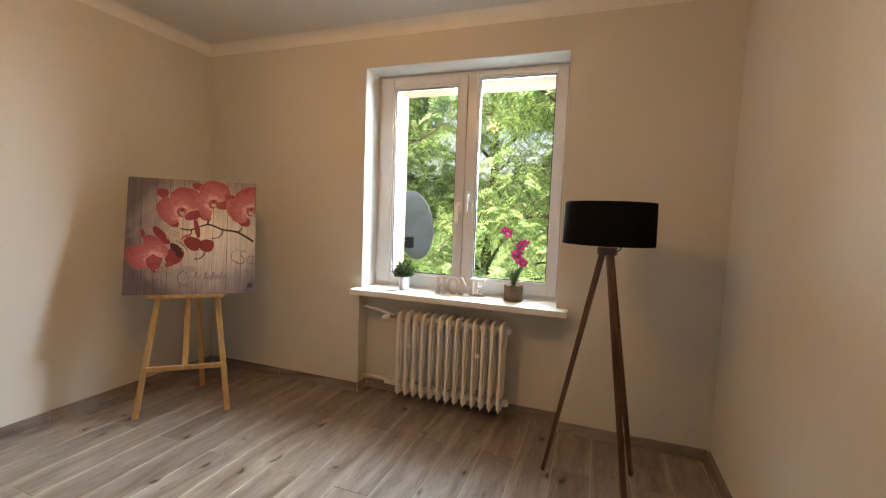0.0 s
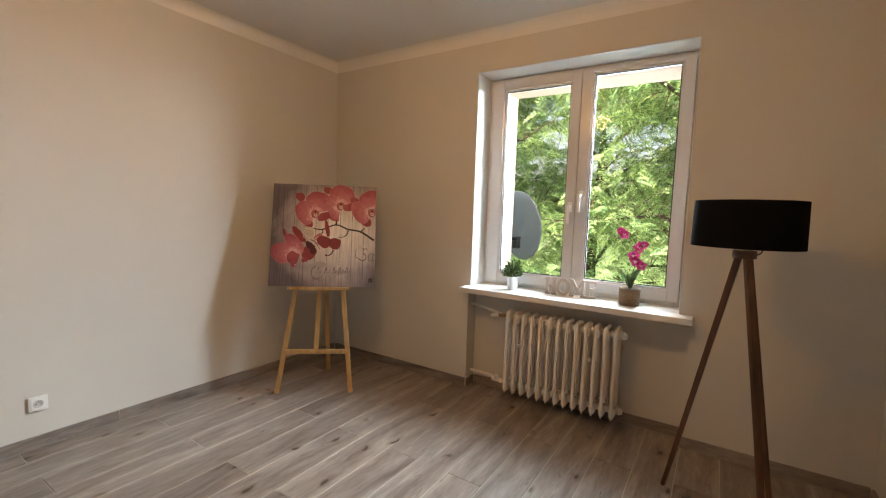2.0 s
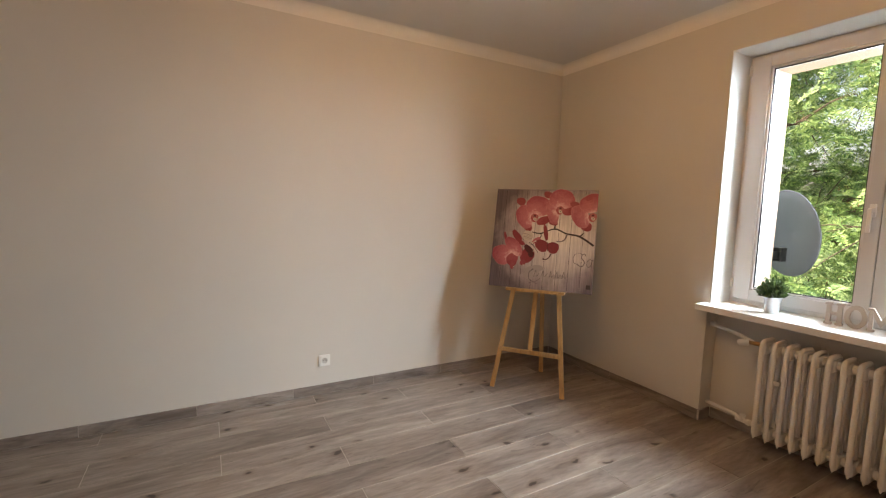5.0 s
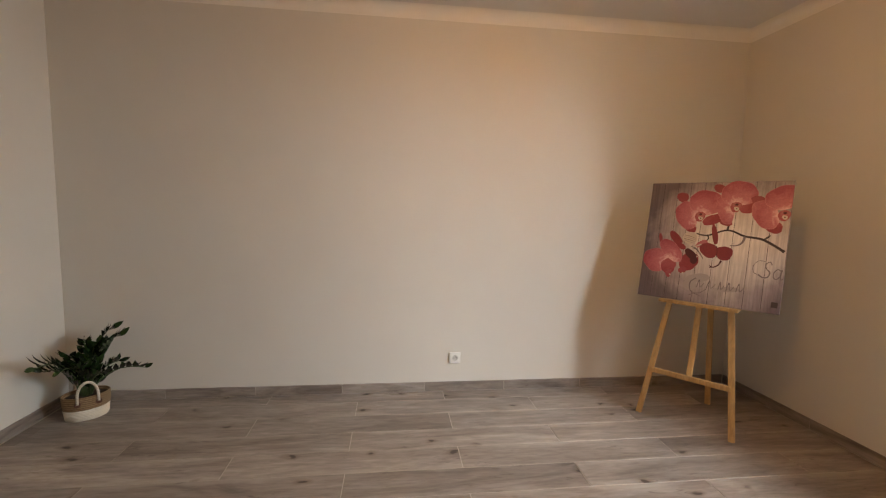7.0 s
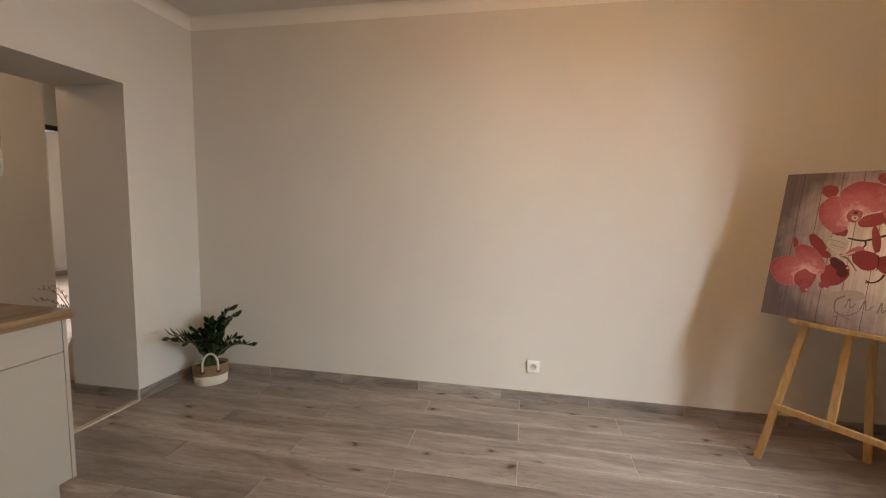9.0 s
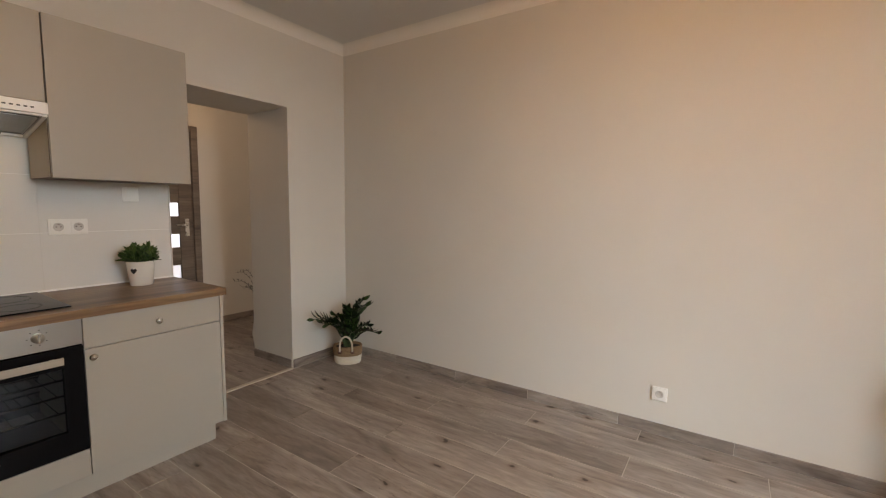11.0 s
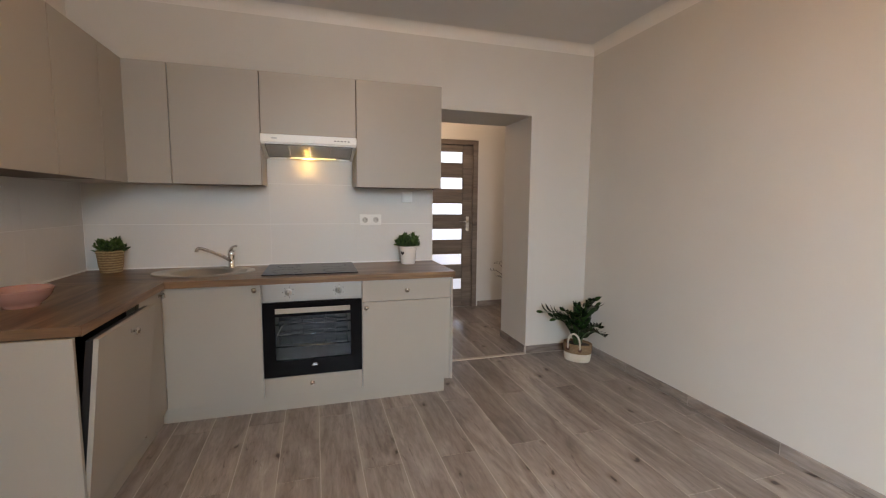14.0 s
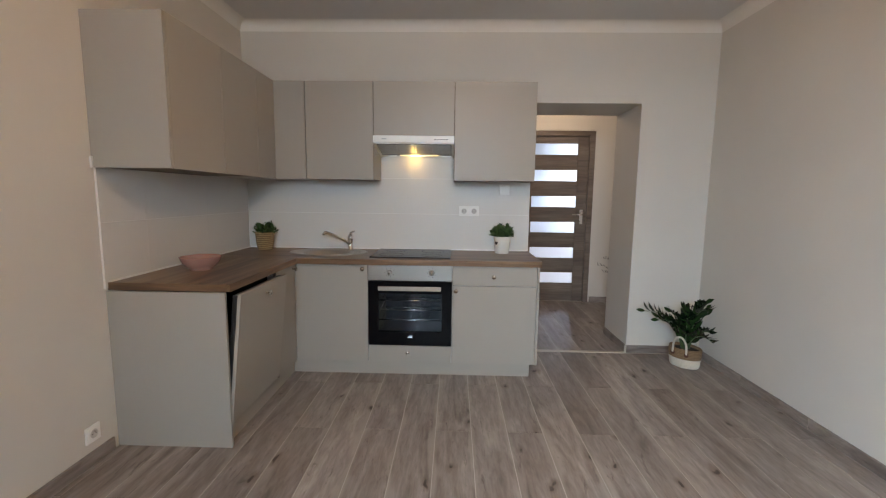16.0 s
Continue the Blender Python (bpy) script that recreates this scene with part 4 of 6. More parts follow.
sw = thing("light_switch", label="white wall switch under the wall cabinet", category="light switch")
sw.matrix_basis = pose(-0.75, S + 0.0088, 1.362, 90, 0, 180)
part("plate", box((-0.041, -0.041, 0), (0.041, 0.041, 0.009), 0.004), PLASTIC, sw)
part("rocker", box((-0.028, -0.028, 0.0092), (0.028, 0.028, 0.013), 0.002), PLASTIC, sw)


# ---- hall door ----
door = thing("door_1", (-1.57, HALL_S + 0.005, 0), 0, "grey-brown wood door with six frosted glass strips, closed", "door", "", "structure")
part("frame", boxes(((-0.47, -0.12, 0), (-0.405, 0.014, 2.105)), ((0.405, -0.12, 0), (0.47, 0.014, 2.105)), ((-0.405, -0.12, 2.045), (0.405, 0.014, 2.105)), bev=0.004), DOOR_WOOD, door)
strips = [(0.234 + 0.318 * k, 0.368 + 0.318 * k) for k in range(6)]
leaf = part("leaf", boxes(((-0.4045, -0.05, 0.004), (-0.275, -0.012, 2.0445)), ((0.275, -0.05, 0.004), (0.4045, -0.012, 2.0445)), bev=0.002), DOOR_WOOD, door)
edges_z = [0.004] + [z for s in strips for z in s] + [2.0445]
for k in range(0, len(edges_z), 2):
    part("rail", box((-0.2748, -0.048, edges_z[k]), (0.2748, -0.016, edges_z[k + 1]), 0.002), DOOR_WOOD, leaf)
for z0, z1 in strips:
    part("pane", box((-0.2748, -0.036, z0), (0.2748, -0.030, z1)), FROSTED, leaf, "frosted white glass strip")
bm = box((-0.362, -0.0118, 0.98), (-0.322, -0.006, 1.16), 0.003)
add_tube(bm, [(-0.342, -0.008, 1.10), (-0.342, 0.035, 1.10), (-0.338, 0.042, 1.10), (-0.215, 0.045, 1.10)], 0.009, 10)
part("handle", bm, NICKEL, leaf, "satin nickel lever handle")
part("architrave", boxes(((-3.63 + 1.57, -0.436, 0), (-3.62 + 1.57 + 0.05, -0.29, 2.05)), ((-2.76 + 1.57, -0.436, 0), (-2.70 + 1.57, -0.29, 2.05)), ((-3.57 + 1.57, -0.436, 2.0), (-2.76 + 1.57, -0.29, 2.05)), bev=0.003), material("dark_door_frame", (0.05, 0.035, 0.028), 0.5)[0], tagged(thing("door_2", (-1.57, HALL_S + 0.005, 0)), "dark wood door frame of the far room, open", "door", "", "structure"))


# ---- lamps on the ceilings ----
def ceiling_lamp(loc, z_ceiling, label):
    o = thing("ceiling_lamp", (loc[0], loc[1], z_ceiling), 0, label, "ceiling lamp")
    part("rose", lathe([(0.0, -0.001), (0.05, -0.001), (0.048, -0.02), (0.03, -0.03), (0.0, -0.03)], 28), PLASTIC, o, "", True)
    part("cord", tube([(0, 0, -0.03), (0, 0, -0.10)], 0.004, 8), CABLE, o)
    part("holder", lathe([(0.0, -0.10), (0.018, -0.10), (0.02, -0.12), (0.02, -0.14), (0.0, -0.14)], 20), CABLE, o, "black lamp holder")


ceiling_lamp((-0.56, 1.52), CEIL, "plain pendant bulb holder on the ceiling")
ceiling_lamp((-1.5, -2.55), HALL_CEIL, "plain pendant bulb holder in the hall")

# ---- radiator ----
rad = thing("radiator", (-0.605, N - 0.098, 0.07), 0, "old cream cast-iron column radiator under the sill", "radiator")
PITCH, RH, RD = 0.0610, 0.60, 0.165
sec = bmesh.new()
loop = []
for cy, cz, a0 in ((0.122, 0.055, -90), (0.122, RH - 0.050, 0), (0.043, RH - 0.050, 90), (0.043, 0.055, 180)):
    for k in range(6):
        a = radians(a0 + 18 * k)
        loop.append((0.0, cy + 0.026 * math.cos(a), cz + 0.036 * math.sin(a)))
add_tube(sec, loop + loop[:1], [0.0130] * (len(loop) + 1), 12, False)
add_tube(sec, [(0, 0.0825, 0.012), (0, 0.0825, RH - 0.012)], 0.0125, 12)
for y in (0.017, 0.148):
    add_lathe(sec, [(0.0005, 0.0), (0.006, 0.010), (0.0118, 0.045), (0.0126, 0.075)], 12, Matrix.Translation((0, y + (0.003 if y < 0.08 else -0.003), 0)))
for z in (0.055, RH - 0.055):
    add_box(sec, (-0.017, 0.02, z - 0.034), (0.017, 0.145, z + 0.034), 0.012, None, 3)
sec_mesh = bpy.data.meshes.new("section")
bmesh.ops.recalc_face_normals(sec, faces=sec.faces)
sec.to_mesh(sec_mesh), sec.free()
sec_mesh.materials.append(RADIATOR)
for p in sec_mesh.polygons:
    p.use_smooth = True
for k in range(13):
    ob = new("section", sec_mesh)
    ob.parent = rad
    ob.location = (0.03 + PITCH * k, 0, 0)
for z in (0.055, RH - 0.055):
    part("manifold", tube([(0.0, 0.0825, z), (0.03 + PITCH * 12 + 0.03, 0.0825, z)], 0.024, 18), RADIATOR, rad, "", True)
for z in (0.055, RH - 0.055):
    part("plug", lathe([(0.0, 0.0), (0.026, 0.0), (0.026, 0.012), (0.018, 0.014), (0.017, 0.024), (0.0, 0.025)], 6, Matrix.Translation((0.061 + PITCH * 12, 0.0825, z)) @ Matrix.Rotation(radians(90), 4, "Y")), RADIATOR, rad, "hexagonal end plug")
for x in (0.03 + PITCH * 1.5, 0.03 + PITCH * 9.5):
    part("bracket", box((x - 0.016, 0.004, 0.36), (x + 0.016, 0.020, 0.385), 0.004), RADIATOR, rad, "small cast spacer")
for x in (0.03 + PITCH * 1.5, 0.03 + PITCH * 10.5):
    part("wall_hook", box((x - 0.008, 0.09, 0.10), (x + 0.008, NICHE - N + 0.096, 0.115), 0.002), RADIATOR, rad)
pipe = thing("radiator_pipe", (WIN_L, N, 0), 0, "cream painted heating pipe with a thermostat valve", "pipe", "heating pipes")
part("run", tube([(0.0, 0.060, 0.652), (0.10, 0.035, 0.646), (0.19, 0.010, 0.638), (0.25, -0.010, 0.628), (0.285, -0.014, 0.620)], 0.0105, 12), RADIATOR, pipe, "", True)
part("elbow", lathe([(0.0, 0), (0.017, 0.0), (0.017, 0.024), (0.0, 0.024)], 16, Matrix.Translation((-0.012, 0.062, 0.652)) @ Matrix.Rotation(radians(80), 4, "Y")), RADIATOR, pipe)
part("valve_body", tube([(0.255, -0.0145, 0.617), (0.326, -0.0145, 0.617)], 0.013, 12), BRASS, pipe, "bare brass valve body", True)
part("thermostat_head", lathe([(0.0, 0.0), (0.016, 0.0), (0.019, 0.006), (0.020, 0.03), (0.017, 0.05), (0.010, 0.058), (0.0, 0.06)], 22, Matrix.Translation((0.262, -0.028, 0.617)) @ Matrix.Rotation(radians(-100), 4, "Y") @ Matrix.Rotation(radians(25), 4, "X")), PLASTIC, pipe, "white thermostat head", True)
pipe = thing("radiator_pipe", (WIN_L, N, 0), 0, "cream painted return pipe with a shut-off valve", "pipe", "heating pipes")
part("run", tube([(0.0, 0.060, 0.122), (0.12, 0.040, 0.126), (0.20, 0.02, 0.130), (0.23, 0.000, 0.128), (0.24, -0.010, 0.126)], 0.0105, 12), RADIATOR, pipe, "", True)
part("valve_body", tube([(0.225, -0.0145, 0.125), (0.326, -0.0145, 0.125)], 0.014, 12), RADIATOR, pipe, "", True)
part("valve_cap", lathe([(0.0, 0), (0.017, 0.0), (0.017, 0.03), (0.0, 0.032)], 8, pose(0.26, -0.0145, 0.128)), RADIATOR, pipe)
part("nut", lathe([(0.0, 0), (0.021, 0.0), (0.021, 0.016), (0.0, 0.016)], 6, Matrix.Translation((0.285, -0.0145, 0.125)) @ Matrix.Rotation(radians(90), 4, "Y")), RADIATOR, pipe)

# ---- easel and canvas ----
EX, EY, EYAW = -1.778, 2.665, 39.4
easel = thing("easel", (EX, EY, 0), EYAW, "light pine tripod easel holding a canvas print", "easel")
for sgn in (-1, 1):
    part("front_leg", bar((-0.04 + sgn * 0.264, -0.06, 0), (-0.01 + sgn * 0.08, 0.20, 1.50), 0.034, 0.020, 0.003), PINE, easel)
part("rear_leg", bar((-0.005, 0.417, 0), (-0.02, 0.235, 1.40), 0.034, 0.020, 0.003), PINE, easel)
part("mast", bar((-0.035, -0.005, 0.30), (-0.01, 0.185, 1.40), 0.034, 0.018, 0.003), PINE, easel)
part("crossbar", bar((-0.265, -0.022, 0.300), (0.188, -0.022, 0.300), 0.020, 0.032, 0.003, (0, 0, 1)), PINE, easel)
part("tray", boxes(((-0.235, -0.030, 0.762), (0.195, 0.085, 0.778)), ((-0.235, -0.038, 0.762), (0.195, -0.030, 0.782)), bev=0.002), PINE, easel)
part("top_block", bar((-0.11, 0.21, 1.47), (0.11, 0.21, 1.47), 0.022, 0.05, 0.003, (0, 0, 1)), PINE, easel)


def print_background():
    """Printed picture of weathered lilac-grey boards, palest in the middle."""
    m, nd, ln, b = material("printed_boards", (0.4, 0.33, 0.33), 0.55)
    v = coords(nd, ln)
    sep = nd.new("ShaderNodeSeparateXYZ")
    ln.new(v, sep.inputs[0])
    dist = nd.new("ShaderNodeVectorMath")
    dist.operation = "DISTANCE"
    dist.inputs[1].default_value = (0.10, 0.0, 0.40)
    ln.new(v, dist.inputs[0])
    blotch = noise_tex(nd, ln, v, 4.5, 5, 0.6, 0.5)
    add = nd.new("ShaderNodeMath")
    add.operation = "MULTIPLY_ADD"
    add.inputs[1].default_value, add.inputs[2].default_value = 0.35, -0.17
    ln.new(blotch, add.inputs[0])
    tot = nd.new("ShaderNodeMath")
    ln.new(dist.outputs["Value"], tot.inputs[0]), ln.new(add.outputs[0], tot.inputs[1])
    base = ramp(nd, ln, tot.outputs[0], [(0.08, (0.80, 0.73, 0.67)), (0.24, (0.59, 0.52, 0.49)), (0.38, (0.31, 0.258, 0.268)), (0.50, (0.135, 0.105, 0.118))])
    gv = coords(nd, ln, (1, 1, 0.05))
    grain = ramp(nd, ln, noise_tex(nd, ln, gv, 75, 5, 0.6, 0.4), [(0.35, (0.66, 0.64, 0.64)), (0.6, (1.05, 1.05, 1.05))])
    ln.new(mix(nd, ln, 0.7, base, grain, "MULTIPLY"), b.inputs["Base Color"])
    return m


HUBS = ((0.409, 0.292), (0.652, 0.208), (0.961, 0.268), (0.217, 0.690))
CW, CH = 0.76, 0.767


def petal_print(name, near, mid, far, reach=0.17):
    """Printed petal: palest at the flower's heart, deeper outwards, with fine mottling and streaks."""
    m, nd, ln, b = material(name, mid, 0.55)
    v = coords(nd, ln)
    low = None
    for hs, ht in HUBS:
        d = nd.new("ShaderNodeVectorMath")
        d.operation = "DISTANCE"
        d.inputs[1].default_value = (-CW / 2 + hs * CW, 0.0, CH - ht * CH)
        ln.new(v, d.inputs[0])
        if low is None:
            low = d.outputs["Value"]
        else:
            q = nd.new("ShaderNodeMath")
            q.operation = "MINIMUM"
            ln.new(low, q.inputs[0]), ln.new(d.outputs["Value"], q.inputs[1])
            low = q.outputs[0]
    blot = noise_tex(nd, ln, v, 26, 5, 0.65, 1.0)
    add = nd.new("ShaderNodeMath")
    add.operation = "MULTIPLY_ADD"
    add.inputs[1].default_value, add.inputs[2].default_value = 0.14, -0.07
    ln.new(blot, add.inputs[0])
    tot = nd.new("ShaderNodeMath")
    ln.new(low, tot.inputs[0]), ln.new(add.outputs[0], tot.inputs[1])
    col = ramp(nd, ln, tot.outputs[0], [(0.02, near), (reach * 0.42, mid), (reach, far)])
    fine = ramp(nd, ln, noise_tex(nd, ln, v, 120, 4, 0.6), [(0.35, (0.88, 0.84, 0.84)), (0.62, (1.06, 1.06, 1.06))])
    ln.new(mix(nd, ln, 1.0, col, fine, "MULTIPLY"), b.inputs["Base Color"])
    return m


ROSE = petal_print("printed_rose_petal", (0.76, 0.48, 0.48), (0.52, 0.160, 0.190), (0.35, 0.056, 0.082), 0.16)
DEEP = petal_print("printed_red_petal", (0.40, 0.085, 0.100), (0.31, 0.038, 0.052), (0.25, 0.028, 0.040))
RIM = petal_print("printed_pale_petal", (0.70, 0.42, 0.42), (0.60, 0.25, 0.265), (0.48, 0.130, 0.155))
SHADOW = petal_print("printed_shaded_petal", (0.42, 0.13, 0.14), (0.34, 0.062, 0.078), (0.27, 0.038, 0.050))
MAROON = petal_print("printed_maroon_petal", (0.11, 0.012, 0.018), (0.085, 0.010, 0.015), (0.075, 0.010, 0.014))
INK = painted("printed_dark_ink", (0.050, 0.032, 0.030), 0.6, 60, 0.0, 0.3)
GHOST = painted("printed_grey_script", (0.19, 0.150, 0.155), 0.6, 60, 0.0, 0.2)
SMOKE = painted("printed_grey_smudge", (0.40, 0.345, 0.335), 0.6, 60, 0.0, 0.25)
CREAM_INK = painted("printed_cream", (0.56, 0.49, 0.42), 0.6, 60, 0.0, 0.15)
canvas = thing("canvas_print", (EX, EY, 0.7815), EYAW, "square canvas print of pink orchids on grey boards", "painting")
canvas.matrix_basis = pose(EX, EY, 0.7815, 0, 0, EYAW) @ pose(0, 0, 0, -12.4, 0, 0)
part("stretcher", boxes(((-CW / 2, 0.002, 0), (CW / 2, 0.020, CH)), bev=0.002), painted("printed_canvas_edge", (0.20, 0.165, 0.17), 0.7, 80, 0.2, 0.2), canvas, "grey printed canvas edge")
edges_x = [-CW / 2 + CW * f for f in (0.0, 0.105, 0.215, 0.315, 0.42, 0.535, 0.655, 0.77, 0.885, 1.0)]
for a, c in zip(edges_x, edges_x[1:]):
    part("printed_board", box((a + 0.0012, 0.0006, 0.001), (c - 0.0012, 0.0018, CH - 0.001)), print_background() if a == edges_x[0] else bpy.data.materials["printed_boards"], canvas)
part("printed_joints", box((-CW / 2 + 0.001, 0.0012, 0.0015), (CW / 2 - 0.001, 0.0021, CH - 0.0015)), INK, canvas)
level = [0]


def flat(outline, mat, name):
    """A printed shape: a thin sheet on the face of the canvas, given as (s, t) from its upper left corner."""
    level[0] += 1
    y = -0.00001 * level[0]
    bm = bmesh.new()
    vs = [bm.verts.new((min(max(-CW / 2 + s * CW, -CW / 2 + 0.001), CW / 2 - 0.001), y, CH - t * CH)) for s, t in outline]
    bm.faces.new(vs)
    return part(name, bm, mat, canvas)


def petal(s, t, rs, rt, turn, mat, seed, tip=0.15):
    """A soft-edged oval petal; large ones get a pale rim."""
    rnd = random.Random(seed)
    ph = rnd.uniform(0, 6)
    if mat is ROSE:
        rs, rt = rs * 1.14, rt * 1.10
    out = []
    for k in range(40):
        a = 2 * math.pi * k / 40
        r = 1 + 0.035 * math.sin(3 * a + ph) + 0.02 * math.sin(7 * a + ph * 2) - tip * max(0, math.cos(a)) ** 3
        x, y = rs * r * math.cos(a), rt * r * math.sin(a)
        c, sn = math.cos(radians(turn)), math.sin(radians(turn))
        out.append((s + x * c - y * sn, t + x * sn + y * c))
    if mat is not ROSE:
        flat(out, mat, "printed_petal")
        return
    flat(out, RIM, "printed_petal")
    flat([(s + (x - s) * 0.975, t + (y - t) * 0.975) for x, y in out], ROSE, "printed_petal")


def stroke(pts, w0, w1, mat, name):
    left, right = [], []
    for k, p in enumerate(pts):
        a, c = pts[max(k - 1, 0)], pts[min(k + 1, len(pts) - 1)]
        dx, dy = c[0] - a[0], c[1] - a[1]
        n = math.hypot(dx, dy) or 1
        w = w0 + (w1 - w0) * k / (len(pts) - 1)
        left.append((p[0] - dy / n * w / 2, p[1] + dx / n * w / 2))
        right.append((p[0] + dy / n * w / 2, p[1] - dx / n * w / 2))
    flat(left + right[::-1], mat, name)


def bend(*pts):
    """Smooth curve through points."""
    out = []
    for k in range(len(pts) - 1):
        p0, p1, p2, p3 = pts[max(k - 1, 0)], pts[k], pts[k + 1], pts[min(k + 2, len(pts) - 1)]
        for j in range(6):
            f = j / 6
            out.append(tuple(0.5 * (2 * p1[i] + (p2[i] - p0[i]) * f + (2 * p0[i] - 5 * p1[i] + 4 * p2[i] - p3[i]) * f * f + (3 * p1[i] - p0[i] - 3 * p2[i] + p3[i]) * f ** 3) for i in (0, 1)))
    return out + [pts[-1]]


# branch and twigs
stroke(bend((0.398, 0.435), (0.482, 0.445), (0.615, 0.396), (0.733, 0.438), (0.854, 0.459), (0.987, 0.540)), 0.010, 0.020, INK, "printed_branch")
stroke(bend((0.612, 0.398), (0.616, 0.372), (0.622, 0.346)), 0.018, 0.011, INK, "printed_branch")
stroke(bend((0.850, 0.460), (0.872, 0.443), (0.891, 0.420)), 0.016, 0.010, INK, "printed_branch")
stroke(bend((0.735, 0.440), (0.720, 0.490), (0.685, 0.515), (0.641, 0.518)), 0.018, 0.006, GHOST, "printed_branch")
stroke(bend((0.482, 0.445), (0.487, 0.475), (0.460, 0.510)), 0.012, 0.008, INK, "printed_branch")


def flower(petals):
    for s, t, rs, rt, turn, mat in petals:
        petal(s, t, rs, rt, turn, mat, int(s * 1000 + t * 77))


# upper flower on the left of the print: sepals behind, two broad petals before them
flower(((0.262, 0.130, 0.052, 0.040, 35, SHADOW), (0.352, 0.392, 0.050, 0.034, 30, DEEP), (0.508, 0.312, 0.085, 0.040, -22, DEEP),
        (0.312, 0.280, 0.078, 0.112, -16, ROSE), (0.447, 0.175, 0.122, 0.094, 10, ROSE)))
# upper flower in the middle
flower(((0.525, 0.055, 0.044, 0.034, 25, SHADOW), (0.735, 0.200, 0.072, 0.055, -14, DEEP), (0.600, 0.335, 0.048, 0.026, 10, SHADOW),
        (0.585, 0.225, 0.056, 0.112, -14, ROSE), (0.668, 0.098, 0.118, 0.090, 6, ROSE)))
# flower cut by the print's edge
flower(((0.800, 0.160, 0.060, 0.036, 32, SHADOW), (0.912, 0.362, 0.056, 0.044, 12, DEEP), (0.850, 0.262, 0.074, 0.108, -30, ROSE), (0.950, 0.128, 0.108, 0.084, -22, ROSE)))
# lower flower seen from the side, with its darker mottled lip
flower(((0.128, 0.490, 0.046, 0.014, 78, SHADOW), (0.250, 0.482, 0.075, 0.032, 48, DEEP), (0.285, 0.545, 0.060, 0.024, 20, DEEP), (0.372, 0.672, 0.070, 0.085, 28, DEEP),
        (0.378, 0.610, 0.060, 0.030, 40, MAROON), (0.405, 0.660, 0.030, 0.028, 30, MAROON),
        (0.118, 0.680, 0.098, 0.092, 24, ROSE), (0.222, 0.722, 0.062, 0.068, 20, DEEP), (0.228, 0.785, 0.024, 0.034, 10, SHADOW), (0.228, 0.594, 0.112, 0.056, 46, ROSE), (0.330, 0.745, 0.034, 0.026, -30, SHADOW)))
# half-open bud beside the branch
flower(((0.448, 0.515, 0.052, 0.024, -32, RIM), (0.505, 0.568, 0.075, 0.056, 34, DEEP), (0.532, 0.440, 0.092, 0.020, 78, DEEP), (0.612, 0.582, 0.066, 0.056, 12, DEEP)))
stroke(bend((0.555, 0.530), (0.562, 0.575), (0.560, 0.625)), 0.006, 0.003, MAROON, "printed_fold")
for hs, ht in HUBS[:3]:
    petal(hs, ht, 0.040, 0.042, 20, DEEP, 5)
    petal(hs - 0.014, ht - 0.016, 0.022, 0.014, 70, SHADOW, 4)
    petal(hs + 0.018, ht - 0.012, 0.022, 0.014, -60, SHADOW, 4)
    petal(hs + 0.004, ht + 0.014, 0.020, 0.015, 30, CREAM_INK, 6)
    petal(hs + 0.002, ht - 0.020, 0.012, 0.009, 0, MAROON, 7)
    petal(hs + 0.004, ht + 0.012, 0.006, 0.005, 0, MAROON, 9)
petal(0.357, 0.477, 0.058, 0.050, 30, CREAM_INK, 8)
for k in range(4):
    stroke(bend((0.312, 0.452 + 0.014 * k), (0.357, 0.460 + 0.016 * k), (0.402, 0.480 + 0.012 * k)), 0.005, 0.002, SMOKE if k % 2 else GHOST, "printed_fold")
stroke(bend((0.372, 0.545), (0.420, 0.570), (0.470, 0.640)), 0.018, 0.005, GHOST, "printed_branch")
stroke(bend((0.445, 0.520), (0.400, 0.545), (0.350, 0.560)), 0.012, 0.004, CREAM_INK, "printed_branch")
stroke(bend((0.598, 0.643), (0.580, 0.680), (0.548, 0.700), (0.520, 0.690)), 0.012, 0.007, MAROON, "printed_branch")
stroke(bend((0.540, 0.700), (0.520, 0.705)), 0.010, 0.005, MAROON, "printed_branch")
for s, t in ((0.415, 0.600), (0.425, 0.625), (0.335, 0.770), (0.240, 0.795)):
    petal(s, t, 0.007, 0.007, 0, CREAM_INK, 3)
# grey smudges on the boards
for s, t, rs, rt, turn in ((0.45, 0.80, 0.10, 0.035, -12), (0.40, 0.86, 0.05, 0.05, 10), (0.66, 0.865, 0.10, 0.02, -8)):
    petal(s, t, rs, rt, turn, SMOKE, 2)
# faded script: unreadable lines, then the two letters that can be read
stroke(bend((0.44, 0.80), (0.40, 0.84), (0.41, 0.91), (0.47, 0.92), (0.52, 0.88)), 0.010, 0.004, GHOST, "printed_script")
for s, w in ((0.45, 0.05), (0.52, 0.06), (0.60, 0.04), (0.655, 0.05), (0.72, 0.05)):
    stroke(bend((s, 0.875), (s + w * 0.3, 0.81), (s + w * 0.5, 0.87), (s + w, 0.835)), 0.006, 0.004, GHOST, "printed_script")
stroke(bend((0.40, 0.945), (0.44, 0.93), (0.49, 0.945)), 0.005, 0.004, GHOST, "printed_script")
flat([(0.945, 0.915), (0.985, 0.915), (0.985, 0.955), (0.945, 0.955)], INK, "printed_mark")


